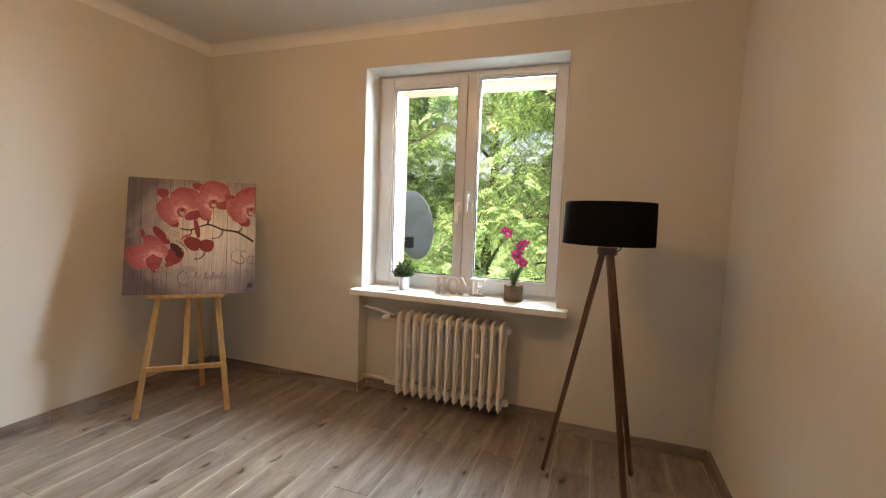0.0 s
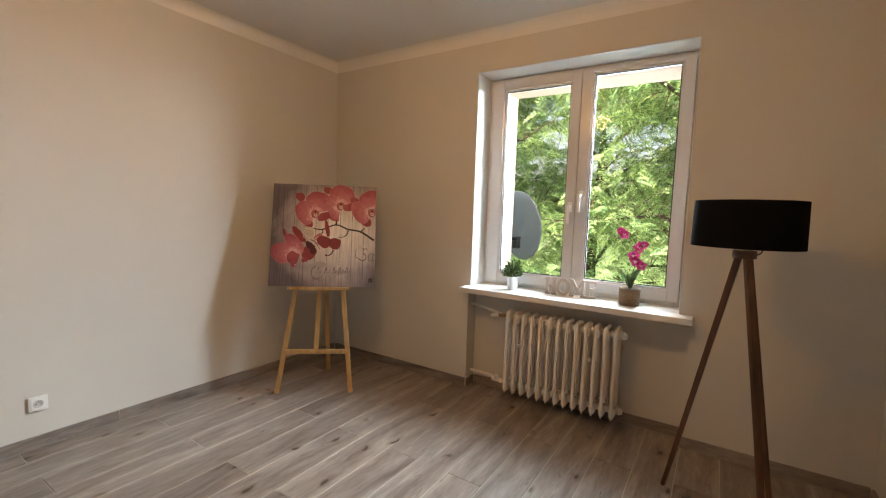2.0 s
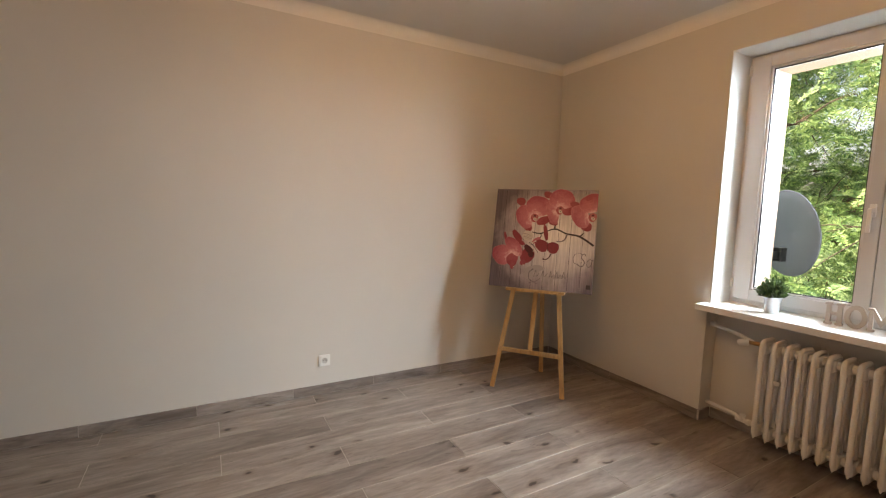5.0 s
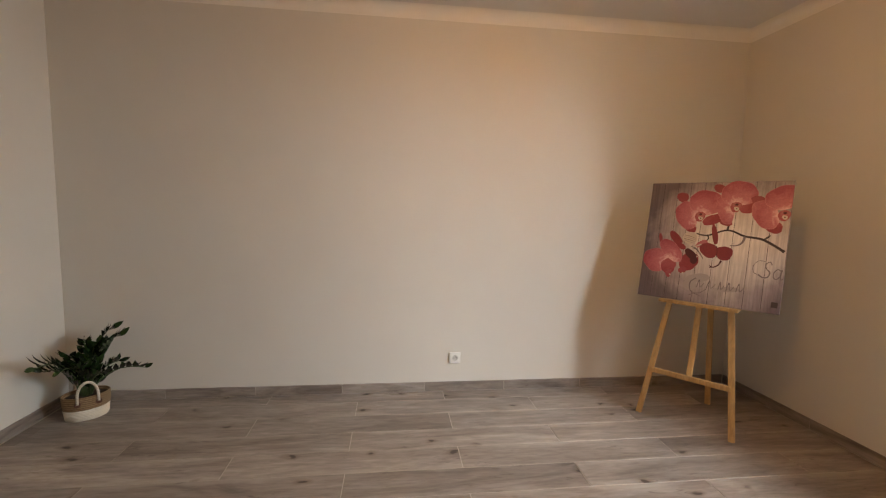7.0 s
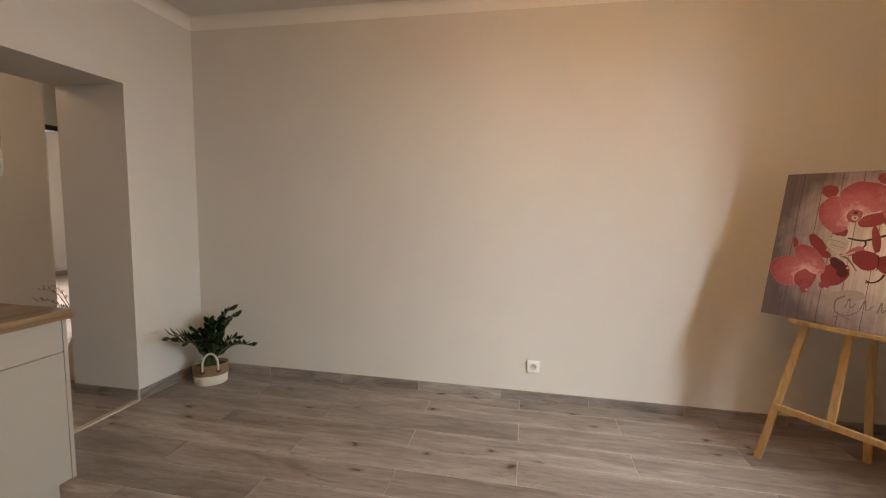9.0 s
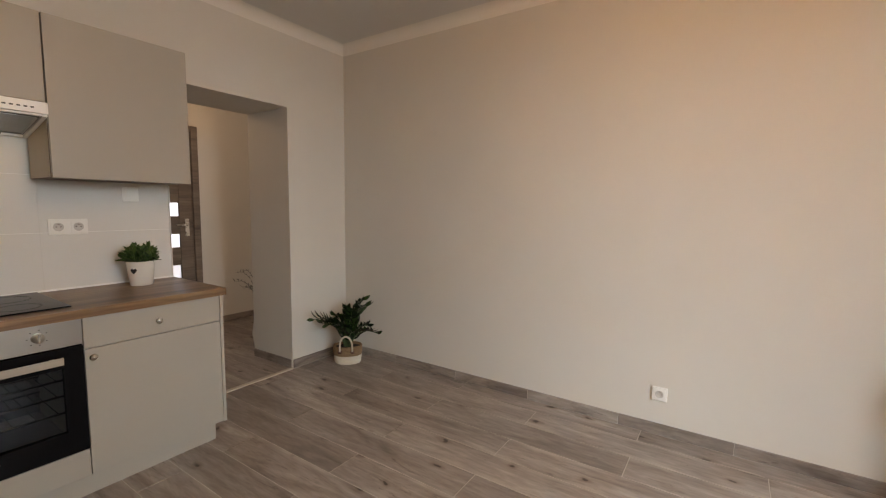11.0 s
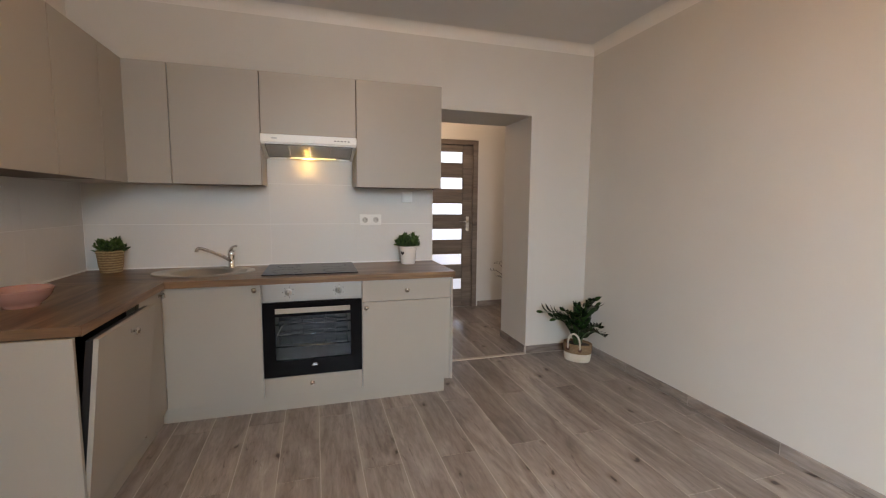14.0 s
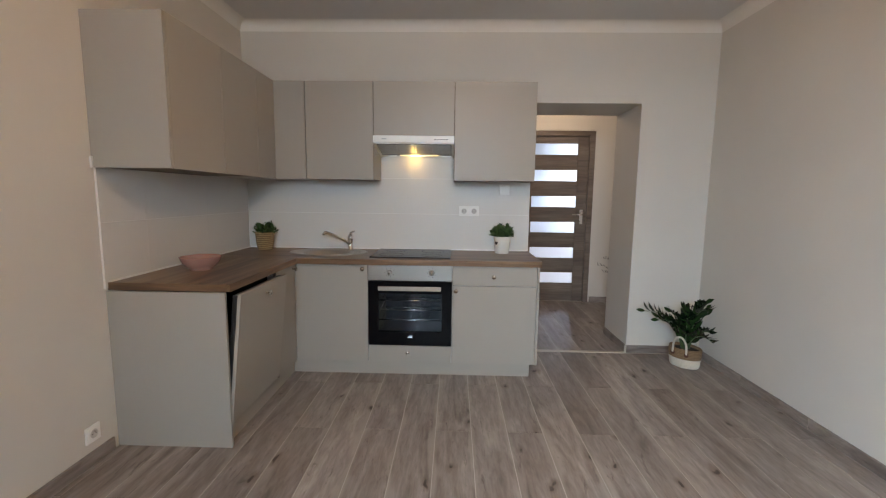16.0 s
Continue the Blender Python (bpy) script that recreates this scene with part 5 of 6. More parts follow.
stroke(bend((0.925, 0.645), (0.912, 0.622), (0.888, 0.640), (0.892, 0.672), (0.915, 0.700), (0.905, 0.735), (0.875, 0.742), (0.845, 0.722)), 0.006, 0.010, GHOST, "printed_lettering")
stroke(bend((0.892, 0.625), (0.845, 0.618), (0.812, 0.655), (0.815, 0.705), (0.838, 0.722)), 0.003, 0.006, GHOST, "printed_lettering")
stroke(bend((0.985, 0.690), (0.965, 0.672), (0.942, 0.695), (0.940, 0.735), (0.960, 0.745), (0.983, 0.715)), 0.006, 0.006, GHOST, "printed_lettering")
stroke(bend((0.988, 0.672), (0.980, 0.715), (0.984, 0.745), (0.998, 0.738)), 0.010, 0.006, GHOST, "printed_lettering")

# ---- floor lamp ----
LX, LY = 0.750, 2.85
lamp = thing("floor_lamp", (LX, LY, 0), 0, "walnut tripod floor lamp with a black drum shade", "floor lamp")
for fx, fy in ((-0.250, 0.065), (0.200, 0.200), (0.150, -0.228)):
    n = math.hypot(fx, fy)
    part("leg", bar((fx, fy, 0), (fx / n * 0.022, fy / n * 0.022, 1.198), 0.030, 0.026, 0.003, (fx, fy, 0), 0.72), WALNUT, lamp)
part("hub", lathe([(0.0, 1.196), (0.044, 1.196), (0.046, 1.200), (0.046, 1.228), (0.043, 1.232), (0.0, 1.232)], 32), WALNUT, lamp)
part("stem", tube([(0, 0, 1.232), (0, 0, 1.299)], 0.008, 12), CHROME, lamp, "short chrome stem")
part("socket", lathe([(0.0, 1.299), (0.02, 1.299), (0.02, 1.354), (0.0, 1.354)], 18), CABLE, lamp)
sh = part("shade", lathe([(0.212, 1.246), (0.213, 1.250), (0.209, 1.444), (0.208, 1.449), (0.206, 1.444), (0.210, 1.250), (0.212, 1.246)], 72), FABRIC, lamp, "black fabric drum shade", True)
part("lining", lathe([(0.2085, 1.248), (0.2045, 1.447)], 72), SHADE_LINING, sh, "white inner lining", True)
bm = bmesh.new()
for a in (0, 120, 240):
    add_tube(bm, [(0.02 * math.cos(radians(a)), 0.02 * math.sin(radians(a)), 1.296), (0.206 * math.cos(radians(a)), 0.206 * math.sin(radians(a)), 1.256)], 0.002, 6)
part("shade_ring", bm, CHROME, sh)
part("cord", tube([(0.02, -0.012, 1.314), (0.05, -0.03, 1.279), (0.066, -0.03, 1.249), (0.058, -0.02, 1.224), (0.03, -0.006, 1.206)], 0.003, 8), CABLE, lamp, "black power cord", True)


# ---- plants and small things ----
def leaf_blade(bm, base, tip, width, up, curl=0.1):
    """A pointed oval leaf with a raised midrib."""
    base, tip = Vector(base), Vector(tip)
    d = tip - base
    side = d.cross(Vector(up))
    if side.length < 1e-5:
        side = d.cross(Vector((1, 0.3, 0)))
    side.normalize()
    nrm = side.cross(d).normalized()
    rows = []
    for f, w in ((0.0, 0.08), (0.2, 0.72), (0.45, 1.0), (0.72, 0.74), (1.0, 0.04)):
        c = base + d * f + nrm * (d.length * curl * math.sin(f * 2.6))
        rows.append([bm.verts.new(c + side * width / 2 * w + nrm * width * 0.14 * w), bm.verts.new(c), bm.verts.new(c - side * width / 2 * w + nrm * width * 0.14 * w)])
    for a, c in zip(rows, rows[1:]):
        bm.faces.new((a[0], a[1], c[1], c[0]))
        bm.faces.new((a[1], a[2], c[2], c[1]))


def bushy(bm, centre, rx, rz, count, leaf, seed):
    """Small upright twigs full of short leaves, as in an artificial box plant."""
    rnd = random.Random(seed)
    for _ in range(count):
        a, e = rnd.uniform(0, 2 * math.pi), rnd.uniform(0.05, 1.0)
        r = rx * math.sqrt(1 - e * e * 0.75) * rnd.uniform(0.75, 1.08)
        tip = Vector((r * math.cos(a), r * math.sin(a), rz * e * rnd.uniform(0.85, 1.12)))
        root = Vector((tip.x * 0.25, tip.y * 0.25, 0))
        for k in range(7):
            f = 0.35 + 0.65 * k / 6
            p = Vector(centre) + root.lerp(tip, f)
            out = Vector((rnd.uniform(-1, 1), rnd.uniform(-1, 1), rnd.uniform(-0.1, 1.0))) + tip.normalized() * 0.8
            leaf_blade(bm, p, p + out.normalized() * leaf * rnd.uniform(0.7, 1.2), leaf * 0.42, (rnd.uniform(-1, 1), rnd.uniform(-1, 1), 1))


def pot_plant(loc, profile, soil_r, soil_z, mat, potlabel, rx, rz, count, leaf, seed, label, rz_turn=0):
    o = thing("potted_plant", loc, rz_turn, label, "potted plant")
    pot = part("pot", lathe(profile, 40), mat, o, potlabel, True)
    part("soil", lathe([(0.0, soil_z), (soil_r * 0.6, soil_z + 0.004), (soil_r, soil_z)], 24), SOIL, o, "dark soil", True)
    bm = bmesh.new()
    bushy(bm, (0, 0, soil_z), rx, rz, count, leaf, seed)
    part("foliage", bm, GREEN, o, "dense small green leaves")
    return o, pot


pot_plant((-0.615, N + 0.075, WIN_B), [(0.0, 0.001), (0.034, 0.001), (0.035, 0.004), (0.044, 0.098), (0.046, 0.10), (0.043, 0.10), (0.040, 0.092), (0.0, 0.088)], 0.041, 0.092, ZINC, "grey zinc pot", 0.078, 0.105, 120, 0.026, 3, "small green box plant in a zinc pot on the sill")
o, pot = pot_plant((-0.725, -1.185, TOP), [(0.0, 0.001), (0.052, 0.001), (0.054, 0.005), (0.066, 0.125), (0.068, 0.134), (0.064, 0.136), (0.061, 0.128), (0.0, 0.12)], 0.060, 0.124, CERAMIC, "white ceramic pot", 0.085, 0.088, 110, 0.032, 4, "leafy green plant in a white pot with a dark heart")
bm = bmesh.new()
vs = []
for k in range(24):
    a = 2 * math.pi * k / 24
    x, z = 0.0165 * math.sin(a) ** 3, 0.0011 * (13 * math.cos(a) - 5 * math.cos(2 * a) - 2 * math.cos(3 * a) - math.cos(4 * a))
    vs.append(bm.verts.new((0.0645 * math.cos(radians(38) + x / 0.064), 0.0645 * math.sin(radians(38) + x / 0.064), 0.085 + z)))
bm.faces.new(vs)
part("heart", bm, BLACK, pot, "dark heart mark")
pot_plant((1.19, -1.215, TOP), [(0.0, 0.001), (0.056, 0.001), (0.058, 0.006), (0.066, 0.05), (0.072, 0.12), (0.076, 0.13), (0.076, 0.142), (0.070, 0.143), (0.068, 0.13), (0.0, 0.12)], 0.067, 0.125, WICKER, "woven wicker pot", 0.078, 0.075, 90, 0.034, 5, "round-leaved green plant in a wicker pot")

# orchid on the sill
orc = thing("orchid", (0.190, N + 0.085, WIN_B), 0, "magenta artificial orchid in a jute-wrapped pot", "potted plant")
part("pot", lathe([(0.0, 0.001), (0.058, 0.001), (0.062, 0.006), (0.063, 0.05), (0.064, 0.104), (0.062, 0.110), (0.057, 0.110), (0.056, 0.10), (0.0, 0.098)], 40), BURLAP, orc, "jute-wrapped pot", True)
part("soil", lathe([(0.0, 0.108), (0.03, 0.106), (0.056, 0.10)], 24), SOIL, orc, "dark moss", True)
for a, r, h, w in ((190, 0.085, 0.130, 0.072), (-20, 0.095, 0.150, 0.080), (250, 0.045, 0.10, 0.055), (60, 0.06, 0.12, 0.05), (325, 0.05, 0.09, 0.05)):
    bm = bmesh.new()
    leaf_blade(bm, (0.01 * math.cos(radians(a)), 0.01 * math.sin(radians(a)), 0.105), (r * math.cos(radians(a)), r * math.sin(radians(a)), 0.105 + h), w, (0, 0, 1), 0.12)
    part("leaf", bm, ORCHID_LEAF, orc, "broad dark green leaf", True)
stem = [(0.0, 0.0, 0.10), (0.012, -0.004, 0.20), (0.03, -0.008, 0.30), (0.02, -0.01, 0.40), (-0.02, -0.012, 0.46), (-0.06, -0.014, 0.485)]
part("stem", tube(stem, 0.0028, 7), ZZ_STEM, orc, "thin green stem", True)


def blossom(c, r, seed):
    rnd = random.Random(seed)
    bm = bmesh.new()
    fx = Matrix.Rotation(rnd.uniform(-0.5, 0.5), 3, "Z") @ Matrix.Rotation(rnd.uniform(-0.4, 0.4), 3, "X")
    for k in range(5):
        a = radians(90 + 72 * k + rnd.uniform(-8, 8))
        out = fx @ Vector((math.cos(a), -0.25, math.sin(a)))
        leaf_blade(bm, Vector(c) + out * r * 0.08, Vector(c) + out * r, r * (0.95 if k in (1, 4) else 0.7), (0, -1, 0), 0.08)
    flower_part = part("blossom", bm, MAGENTA, orc, "magenta orchid flower")
    bm = bmesh.new()
    leaf_blade(bm, Vector(c), Vector(c) + fx @ Vector((0, -r * 0.45, -r * 0.35)), r * 0.45, (0, 0, 1), 0.2)
    for sg in (-1, 1):
        leaf_blade(bm, Vector(c) + fx @ Vector((0, -r * 0.10, 0)), Vector(c) + fx @ Vector((sg * r * 0.42, -r * 0.30, r * 0.10)), r * 0.22, (0, -1, 0), 0.1)
    part("throat", bm, PALE_PETAL, flower_part, "pale pink throat")


for k, (c, r) in enumerate((((-0.075, -0.014, 0.475), 0.030), ((-0.045, -0.022, 0.455), 0.038), ((0.040, -0.03, 0.375), 0.040), ((0.065, -0.028, 0.395), 0.034), ((0.015, -0.03, 0.325), 0.040), ((0.030, -0.03, 0.290), 0.040), ((0.060, -0.025, 0.260), 0.036))):
    blossom(c, r, 20 + k)


# the four wooden letters
def letter(name, strokes, x, label, rnd_turn=0.0):
    o = thing("letter", (x, N + 0.093 + (x + 0.37) * 0.10, WIN_B), 6 + rnd_turn, label, "letter", "wooden letters spelling HOME")
    bm = bmesh.new()
    for lo, hi in strokes:
        add_box(bm, (lo[0], -0.011, lo[1]), (hi[0], 0.011, hi[1]), 0.0015)
    part("body", bm, HOME_WOOD, o)
    return o


LH = 0.122
letter("h", [((-0.036, 0), (-0.004, 0.014)), ((0.010, 0), (0.042, 0.014)), ((-0.036, LH - 0.014), (-0.004, LH)), ((0.010, LH - 0.014), (0.042, LH)), ((-0.030, 0.0142), (-0.010, LH - 0.0142)), ((0.016, 0.0142), (0.036, LH - 0.0142)), ((-0.0098, 0.054), (0.0158, 0.070))], -0.335, "whitewashed wooden letter H on the window sill")
oo = thing("letter", (-0.245, N + 0.105, WIN_B), 6, "whitewashed wooden letter O on the window sill", "letter", "wooden letters spelling HOME")
bm = bmesh.new()
rings = []
for rx, rz, y in ((0.045, 0.061, -0.011), (0.045, 0.061, 0.011), (0.024, 0.040, 0.011), (0.024, 0.040, -0.011), (0.045, 0.061, -0.011)):
    rings.append([bm.verts.new((rx * math.cos(2 * math.pi * k / 40), y, 0.061 + rz * math.sin(2 * math.pi * k / 40))) for k in range(40)])
for a, c in zip(rings, rings[1:]):
    for k in range(40):
        bm.faces.new((a[k], a[(k + 1) % 40], c[(k + 1) % 40], c[k]))
bmesh.ops.remove_doubles(bm, verts=bm.verts, dist=1e-5)
bmesh.ops.recalc_face_normals(bm, faces=bm.faces)
part("body", bm, HOME_WOOD, oo)
mm = letter("m", [((-0.052, 0), (-0.022, 0.014)), ((0.022, 0), (0.052, 0.014)), ((-0.052, LH - 0.014), (-0.030, LH)), ((0.030, LH - 0.014), (0.052, LH)), ((-0.046, 0.0142), (-0.030, LH - 0.0142)), ((0.030, 0.0142), (0.046, LH - 0.0142))], -0.150, "whitewashed wooden letter M on the window sill")
bm = bmesh.new()
for sgn in (-1, 1):
    v = [bm.verts.new((sgn * x, y, z)) for y in (-0.0105, 0.0105) for x, z in ((0.0298, LH), (0.0298, LH - 0.04), (0.0, 0.028), (0.0, 0.066))]
    for f in ((0, 1, 2, 3), (7, 6, 5, 4), (0, 4, 5, 1), (1, 5, 6, 2), (2, 6, 7, 3), (3, 7, 4, 0)):
        bm.faces.new([v[i] for i in f])
bmesh.ops.recalc_face_normals(bm, faces=bm.faces)
part("diagonal", bm, HOME_WOOD, mm)
letter("e", [((-0.036, 0), (0.036, 0.017)), ((-0.036, LH - 0.017), (0.036, LH)), ((-0.030, 0.0172), (-0.008, LH - 0.0172)), ((-0.0078, 0.054), (0.018, 0.069)), ((0.024, 0.0172), (0.036, 0.036)), ((0.024, LH - 0.036), (0.036, LH - 0.0172)), ((0.0182, 0.046), (0.026, 0.077))], -0.060, "whitewashed wooden letter E on the window sill")

# bowl
bowl = thing("bowl", (1.145, -0.245, TOP), 0, "pink glazed ceramic bowl with a relief pattern", "bowl")
bowl.matrix_basis = bowl.matrix_basis @ Matrix.Diagonal((0.9, 0.9, 0.86, 1))
part("body", lathe([(0.0, 0.001), (0.066, 0.001), (0.069, 0.006), (0.066, 0.011), (0.092, 0.030), (0.113, 0.058), (0.121, 0.084), (0.124, 0.090), (0.120, 0.092), (0.116, 0.086), (0.106, 0.058), (0.084, 0.034), (0.05, 0.018), (0.0, 0.016)], 64), PINK, bowl, "", True)

# zz plant in a two-tone basket
zz = thing("potted_plant", (-2.180, -1.098, 0), 128, "dark glossy leafy plant in a two-tone rope basket", "potted plant")
zz.matrix_basis = zz.matrix_basis @ Matrix.Diagonal((0.88, 0.88, 0.92, 1))
bk = part("basket", oval(bmesh.new(), [(0.118, 0.088, 0.001, 0, 0), (0.124, 0.094, 0.012, 0, 0), (0.132, 0.101, 0.078, 0, 0)], 48), ROPE, zz, "cream lower half of the rope basket", True)
part("upper_band", oval(bmesh.new(), [(0.1325, 0.1015, 0.0785, 0, 0), (0.137, 0.105, 0.11, 0, 0), (0.137, 0.105, 0.162, 0, 0), (0.133, 0.101, 0.166, 0, 0), (0.128, 0.096, 0.160, 0, 0), (0.12, 0.09, 0.140, 0, 0)], 48), RAFFIA, zz, "brown raffia upper half", True)
part("soil", oval(bmesh.new(), [(0.126, 0.094, 0.143, 0, 0), (0.08, 0.06, 0.150, 0, 0), (0.02, 0.02, 0.153, 0, 0)], 32), SOIL, zz, "dark soil")
for sgn in (-1, 1):
    pts = [(0.058 * math.cos(math.pi * k / 12) * 1.0, sgn * (0.107 + 0.008 * math.sin(math.pi * k / 12)), 0.128 + (0.04 if 0 < k < 12 else 0) + 0.10 * math.sin(math.pi * k / 12)) for k in range(13)]
    h = part("handle", tube(pts, 0.0085, 10), ROPE, zz, "cream rope handle", True)
    for sx in (-1, 1):
        bm = lathe([(0.0, 0.0), (0.019, 0.0), (0.019, 0.005), (0.0, 0.006)], 16, Matrix.Translation((sx * 0.058, sgn * 0.1035, 0.125)) @ Matrix.Rotation(radians(-90 * sgn), 4, "X"))
        part("leather_patch", bm, LEATHER, h, "round brown leather patch")


def zz_stem(k, azim, reach, height, droop, leaves, size, seed):
    rnd = random.Random(seed)
    ca, sa = math.cos(radians(azim)), math.sin(radians(azim))
    pts = []
    for j in range(14):
        f = j / 13
        r = reach * (0.35 * f + 0.65 * f * f)
        z = 0.145 + height * (math.sin(f * math.pi / 2)) - droop * f ** 3
        pts.append(Vector((0.03 * ca + r * ca, 0.03 * sa + r * sa, z)))
    part("stem", tube(pts, [0.0065 - 0.004 * j / 13 for j in range(14)], 7), ZZ_STEM, zz, "", True)
    bm = bmesh.new()
    for i in range(leaves):
        f = 0.25 + 0.75 * i / (leaves - 1)
        j = min(12, int(f * 13))
        p = pts[j].lerp(pts[j + 1], f * 13 - j)
        d = (pts[j + 1] - pts[j]).normalized()
        s = d.cross(Vector((0, 0, 1)))
        s = s.normalized() if s.length > 0.1 else Vector((sa, -ca, 0))
        for sgn in ((-1, 1) if i < leaves - 1 else (0,)):
            lift = (0.75 if sgn > 0 else 0.15) if height < reach * 1.6 else 0.25
            out = s * sgn * 0.75 + d * rnd.uniform(0.35, 0.65) + Vector((0, 0, lift + rnd.uniform(-0.1, 0.2)))
            L = size * rnd.uniform(0.9, 1.15) * (0.78 + 0.36 * math.sin(f * 2.8))
            leaf_blade(bm, p, p + out.normalized() * L, L * 0.41, d.cross(s) + s * rnd.uniform(-0.5, 0.5) if sgn else s, 0.08)
    part("frond", bm, ZZ, zz, "glossy dark green leaflets", True)


for k, (az, reach, h, dr, n, size) in enumerate(((-4, 0.34, 0.34, 0.02, 10, 0.090), (88, 0.37, 0.22, 0.03, 9, 0.082), (40, 0.05, 0.40, 0.0, 11, 0.052), (112, 0.13, 0.44, 0.0, 12, 0.090), (95, 0.20, 0.40, 0.0, 11, 0.092), (20, 0.17, 0.26, 0.0, 9, 0.090), (60, 0.12, 0.30, 0.0, 9, 0.094), (140, 0.10, 0.32, 0.0, 9, 0.090), (-30, 0.20, 0.24, 0.0, 9, 0.090), (120, 0.16, 0.20, 0.0, 8, 0.085), (8, 0.24, 0.28, 0.02, 10, 0.092), (60, 0.18, 0.18, 0.0, 7, 0.084), (30, 0.12, 0.22, 0.0, 8, 0.084), (75, 0.08, 0.36, 0.0, 10, 0.086), (0, 0.12, 0.32, 0.0, 9, 0.088))):
    zz_stem(k, az - 128, reach, h, dr, n, size, 40 + k)

# pale plant in the hall, behind the passage
hp = thing("potted_plant", (-2.03, -2.075, 0), 0, "pale dried grass-like plant in a white floor vase", "potted plant")
part("vase", lathe([(0.0, 0.001), (0.07, 0.001), (0.075, 0.01), (0.09, 0.12), (0.07, 0.25), (0.05, 0.30), (0.055, 0.32), (0.045, 0.32), (0.0, 0.28)], 32), CERAMIC, hp, "white ceramic vase", True)
rnd = random.Random(8)
for k in range(9):
    a, r, h = radians(-70 + 26 * k if k < 5 else 70 * k), rnd.uniform(0.18, 0.23) if k < 5 else 0.10, rnd.uniform(0.26, 0.42)
    rib = [Vector((r * f ** 1.4 * math.cos(a), r * f ** 1.4 * math.sin(a) * (0.5 if math.sin(a) > 0 else 1), 0.29 + h * math.sin(f * 1.75))) for f in (0, 0.2, 0.4, 0.6, 0.8, 1.0)]
    bm = tube(rib, [0.003, 0.003, 0.0025, 0.002, 0.0015, 0.001], 6)
    for j in range(8):
        f = 0.3 + 0.68 * j / 7
        i = min(4, int(f * 5))
        p = rib[i].lerp(rib[i + 1], f * 5 - i)
        for sg in (-1, 1):
            tip = p + Vector((0.035 * math.cos(a + sg * 1.1), 0.035 * math.sin(a + sg * 1.1), rnd.uniform(0.0, 0.03)))
            leaf_blade(bm, p, tip, 0.008, (0, 0, 1), 0.1)
    part("frond", bm, PALE_GRASS, hp, "thin pale feathery frond")


# ---- outside ----
structure("ground", boxes(((-400, OUT + 0.3, GROUND - 0.2), (400, 800, GROUND))), GRASS, "green lawn outside", "ground")
dish = thing("satellite_dish", (-0.885, OUT + 0.26, 1.255), 0, "grey satellite dish bracketed to the outer wall", "satellite dish")
face = Matrix.Rotation(radians(-24), 4, "Z") @ Matrix.Rotation(radians(8), 4, "X") @ Matrix.Rotation(radians(90), 4, "X")
part("reflector", lathe([(0.0, -0.055), (0.12, -0.045), (0.22, -0.022), (0.285, 0.0), (0.292, 0.002), (0.285, 0.006), (0.22, -0.014), (0.0, -0.045)], 64, face @ Matrix.Diagonal((0.9, 1.08, 1, 1))), DISH, dish, "dark grey reflector", True)
bm = box((-0.06, -0.13, -0.20), (0.03, -0.05, -0.10), 0.006)
add_box(bm, (-0.03, -0.26, -0.18), (0.01, -0.12, -0.13), 0.004)
part("bracket", bm, BLACK, dish, "black metal bracket")
part("label", box((-0.05, -0.1325, -0.165), (-0.005, -0.1305, -0.135)), PLASTIC, dish, "small white label")


def fronds(centres, per, length, leaflets, lw, ll, seed):
    """Vertices and faces of many pinnate leaves: pairs of small leaflets along a drooping rib."""
    rg = np.random.RandomState(seed)
    n = len(centres) * per
    c = np.repeat(np.asarray(centres), per, axis=0)
    az = rg.uniform(0, 2 * np.pi, n)
    el = rg.uniform(-0.7, 0.9, n)
    L = length * rg.uniform(0.65, 1.25, n)
    d = np.stack([np.cos(az) * np.cos(el), np.sin(az) * np.cos(el), np.sin(el)], 1)
    base = c + d * rg.uniform(0.0, 0.22, (n, 1)) + rg.normal(0, 0.10, (n, 3))
    side = np.stack([-np.sin(az), np.cos(az), np.zeros(n)], 1)
    roll = rg.uniform(-1.3, 1.3, (n, 1))
    nrm = np.cross(side, d)
    side, nrm = side * np.cos(roll) + nrm * np.sin(roll), nrm * np.cos(roll) - side * np.sin(roll)
    verts, faces = [], []
    for i in range(leaflets):
        f = 0.15 + 0.85 * i / (leaflets - 1)
        rib = base + d * (L * f)[:, None] - np.array([0, 0, 1.0]) * (L * 0.45 * f * f)[:, None]
        size = ll * (0.7 + 0.6 * np.sin(np.pi * min(0.95, f)))
        for sg in (-1, 1):
            out = side * sg + d * 0.35 + nrm * rg.uniform(-0.25, 0.25, (n, 1))
            out /= np.linalg.norm(out, axis=1, keepdims=True)
            wv = np.cross(out, nrm)
            tip, mid = rib + out * size, rib + out * size * 0.5
            verts.append(np.stack([rib, mid + wv * lw / 2, tip, mid - wv * lw / 2], 1).reshape(-1, 3))
    v = np.concatenate(verts)
    return v, np.arange(len(v)).reshape(-1, 4)


def leaf_mesh(name, v, f, mat, parent, label):
    me = bpy.data.meshes.new(name)
    me.vertices.add(len(v))
    me.vertices.foreach_set("co", v.astype(np.float32).ravel())
    me.loops.add(f.size)
    me.loops.foreach_set("vertex_index", f.astype(np.int32).ravel())
    me.polygons.add(len(f))
    me.polygons.foreach_set("loop_start", np.arange(0, f.size, 4, dtype=np.int32))
    me.update(calc_edges=True)
    me.materials.append(mat)
    ob = new(name, me)
    ob.parent = parent
    ob["label"] = label
    return ob


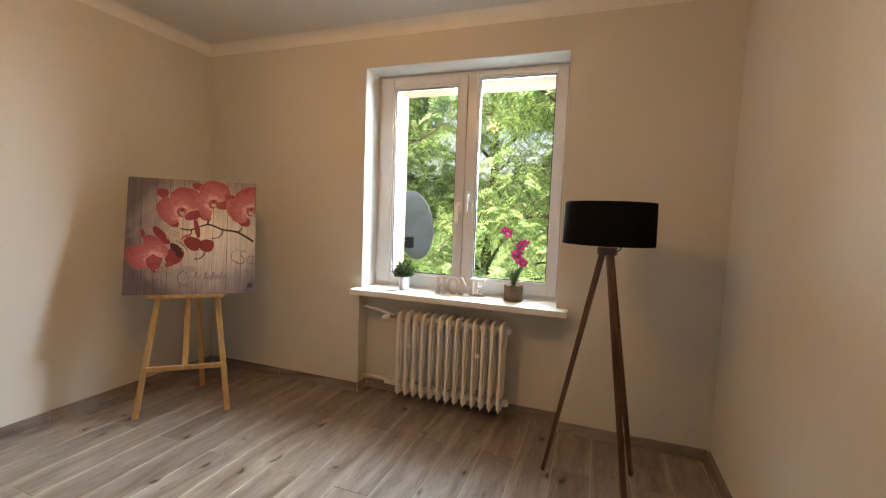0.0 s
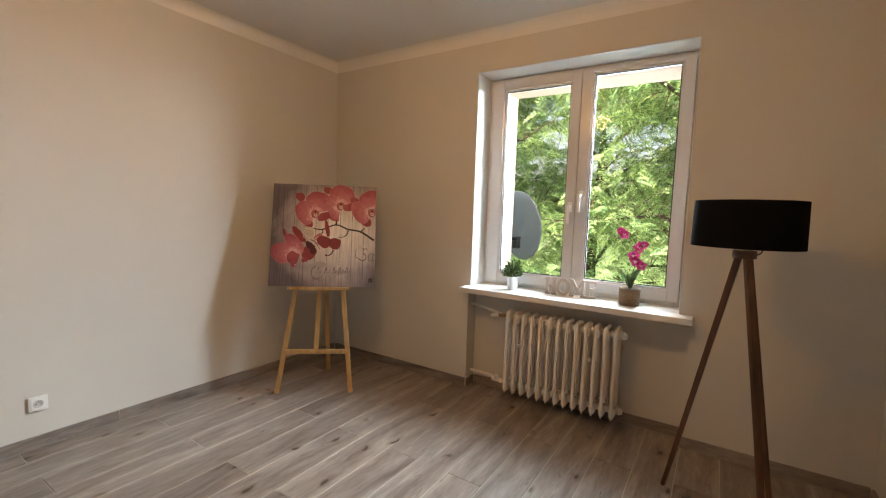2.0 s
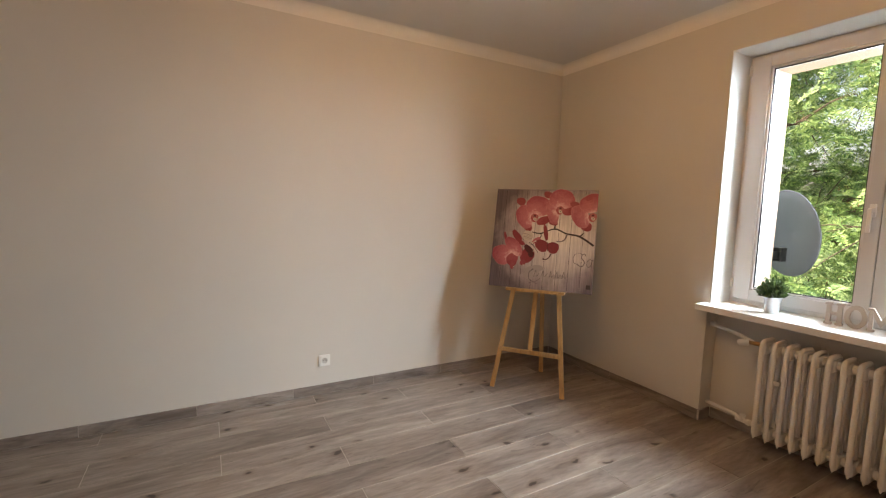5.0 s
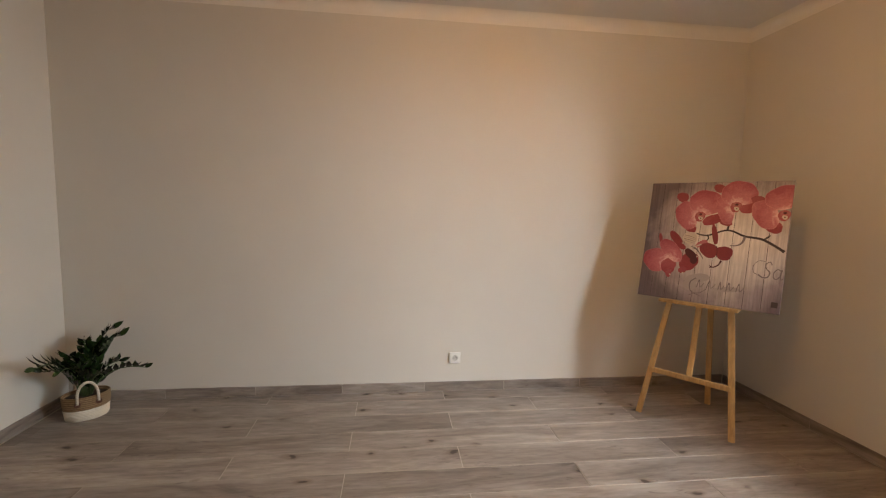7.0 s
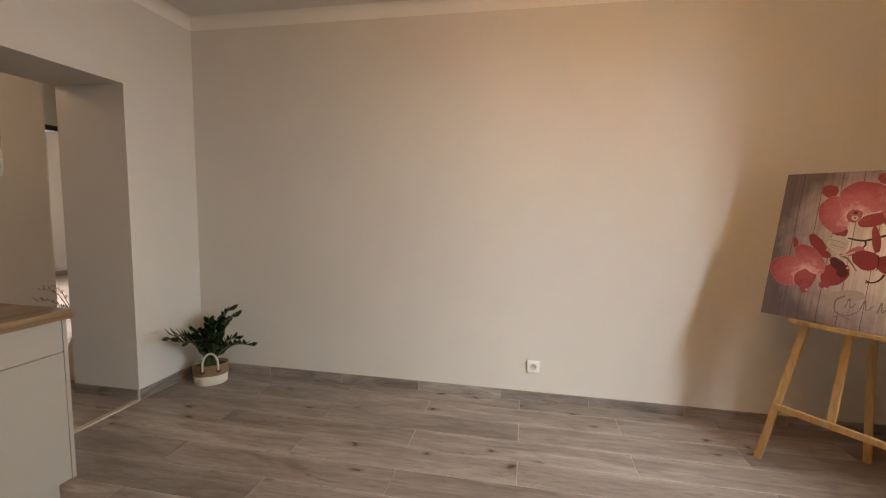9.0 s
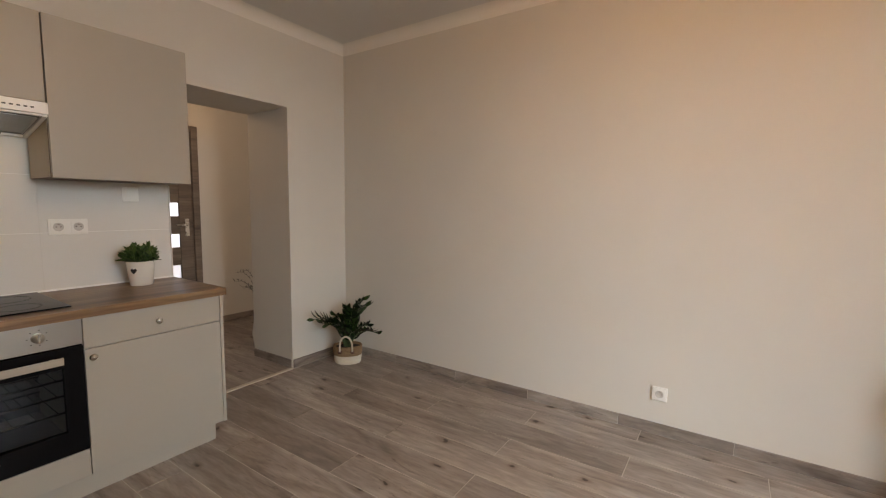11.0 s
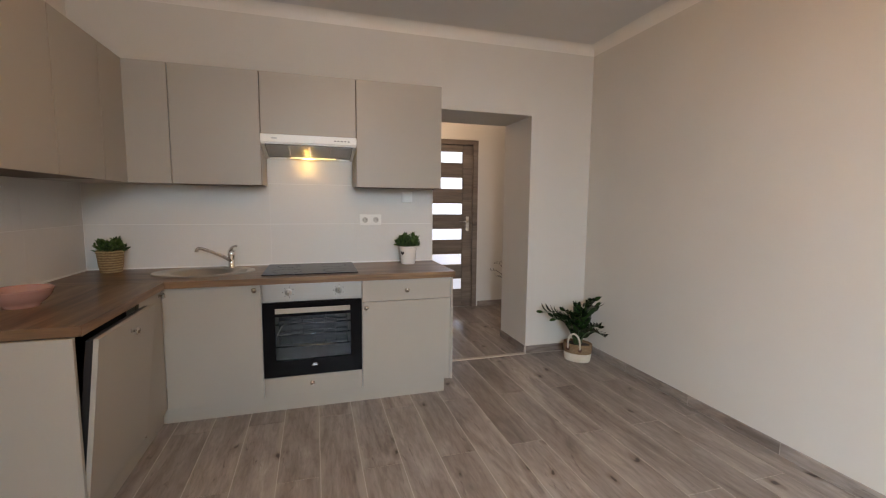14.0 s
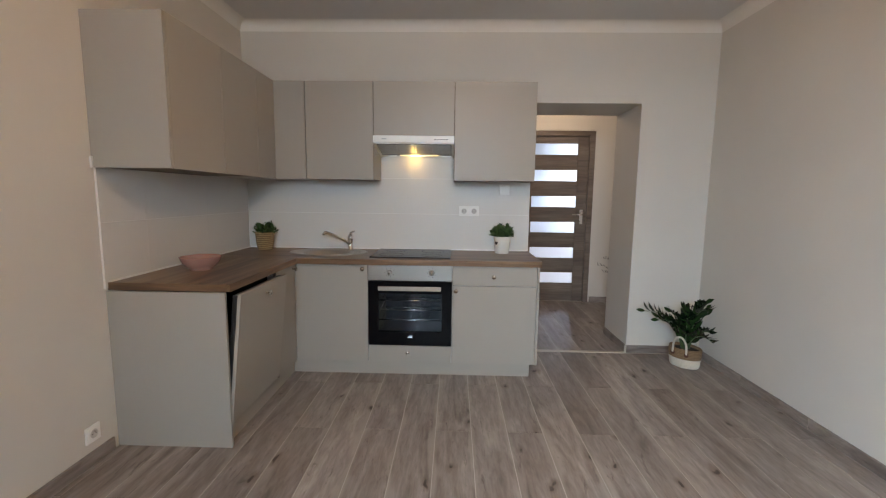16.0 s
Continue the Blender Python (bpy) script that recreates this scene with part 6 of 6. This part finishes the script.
def locust_tree(loc, height, spread, clumps, per, seed, label, mats, leaf_scale=1.0, leaflets=11):
    """Trunk, forked limbs, and a ragged crown of pinnate leaves on the limbs' ends."""
    rnd = random.Random(seed)
    t = thing("tree", loc, 0, label, "tree", "trees outside the window")
    trunk = [Vector((0, 0, 0)), Vector((0.08, 0.05, height * 0.2)), Vector((-0.05, 0.12, height * 0.45)), Vector((0.10, 0.05, height * 0.72)), Vector((0.05, 0.0, height * 0.95))]
    part("trunk", tube(trunk, [0.19, 0.16, 0.13, 0.08, 0.03], 10), BARK, t, "", True)
    limbs, ends = bmesh.new(), []
    for k in range(30):
        f = 0.22 + 0.75 * k / 29
        j = min(3, int(f * 4))
        root = trunk[j].lerp(trunk[j + 1], f * 4 - j)
        a = k * 2.4 + rnd.uniform(-0.4, 0.4)
        r = spread * math.sin(math.pi * min(0.93, 0.18 + f * 0.78)) * rnd.uniform(0.7, 1.1)
        tip = root + Vector((r * math.cos(a), r * math.sin(a), r * rnd.uniform(0.05, 0.5)))
        midp = root.lerp(tip, 0.5) + Vector((0, 0, 0.12 * r))
        add_tube(limbs, [root, midp, tip], [0.05, 0.032, 0.008], 6)
        ends += [(root, midp, tip)]
    centres = []
    while len(centres) < clumps:
        root, midp, tip = rnd.choice(ends)
        f = rnd.uniform(0.25, 1.08)
        p = (root.lerp(midp, f * 2) if f < 0.5 else midp.lerp(tip, f * 2 - 1))
        q = p + Vector((rnd.gauss(0, 0.42), rnd.gauss(0, 0.42), rnd.gauss(0.0, 0.36)))
        add_tube(limbs, [p, p.lerp(q, 0.6) + Vector((0, 0, 0.05)), q], [0.010, 0.007, 0.003], 4)
        centres.append(q)
    part("limbs", limbs, BARK, t, "brown branches", True)
    v, f = fronds([tuple(c) for c in centres], per, 0.29 * leaf_scale, leaflets, 0.022 * leaf_scale, 0.055 * leaf_scale, seed)
    leaf_mesh("crown", v, f, mats, t, "bright green feathery leaves")
    pods = [tuple(c + Vector((rnd.gauss(0, 0.08), rnd.gauss(0, 0.08), -0.06))) for c in centres[::9]]
    v, f = fronds(pods, 9, 0.12, 2, 0.016, 0.085, seed + 1)
    leaf_mesh("seed_pods", v, f, PODS, t, "brown hanging seed pods")
    return t


locust_tree((-4.9, 8.6, GROUND), 10.2, 3.9, 880, 23, 11, "large feathery-leaved green tree close to the window", LOCUST)
locust_tree((0.9, 8.8, GROUND), 10.6, 3.9, 880, 23, 12, "tall feathery-leaved green tree with brown pods", LOCUST)
locust_tree((-2.0, 11.5, GROUND), 9.8, 3.6, 420, 13, 15, "feathery-leaved green tree behind the nearer ones", LOCUST, 1.15, 7)
locust_tree((-8.6, 12.5, GROUND), 9.4, 3.2, 320, 13, 13, "feathery-leaved green tree further along the lawn", LOCUST_FAR, 1.4, 6)
locust_tree((6.2, 12.5, GROUND), 9.8, 3.2, 320, 13, 14, "feathery-leaved green tree across the lawn", LOCUST_FAR, 1.4, 6)
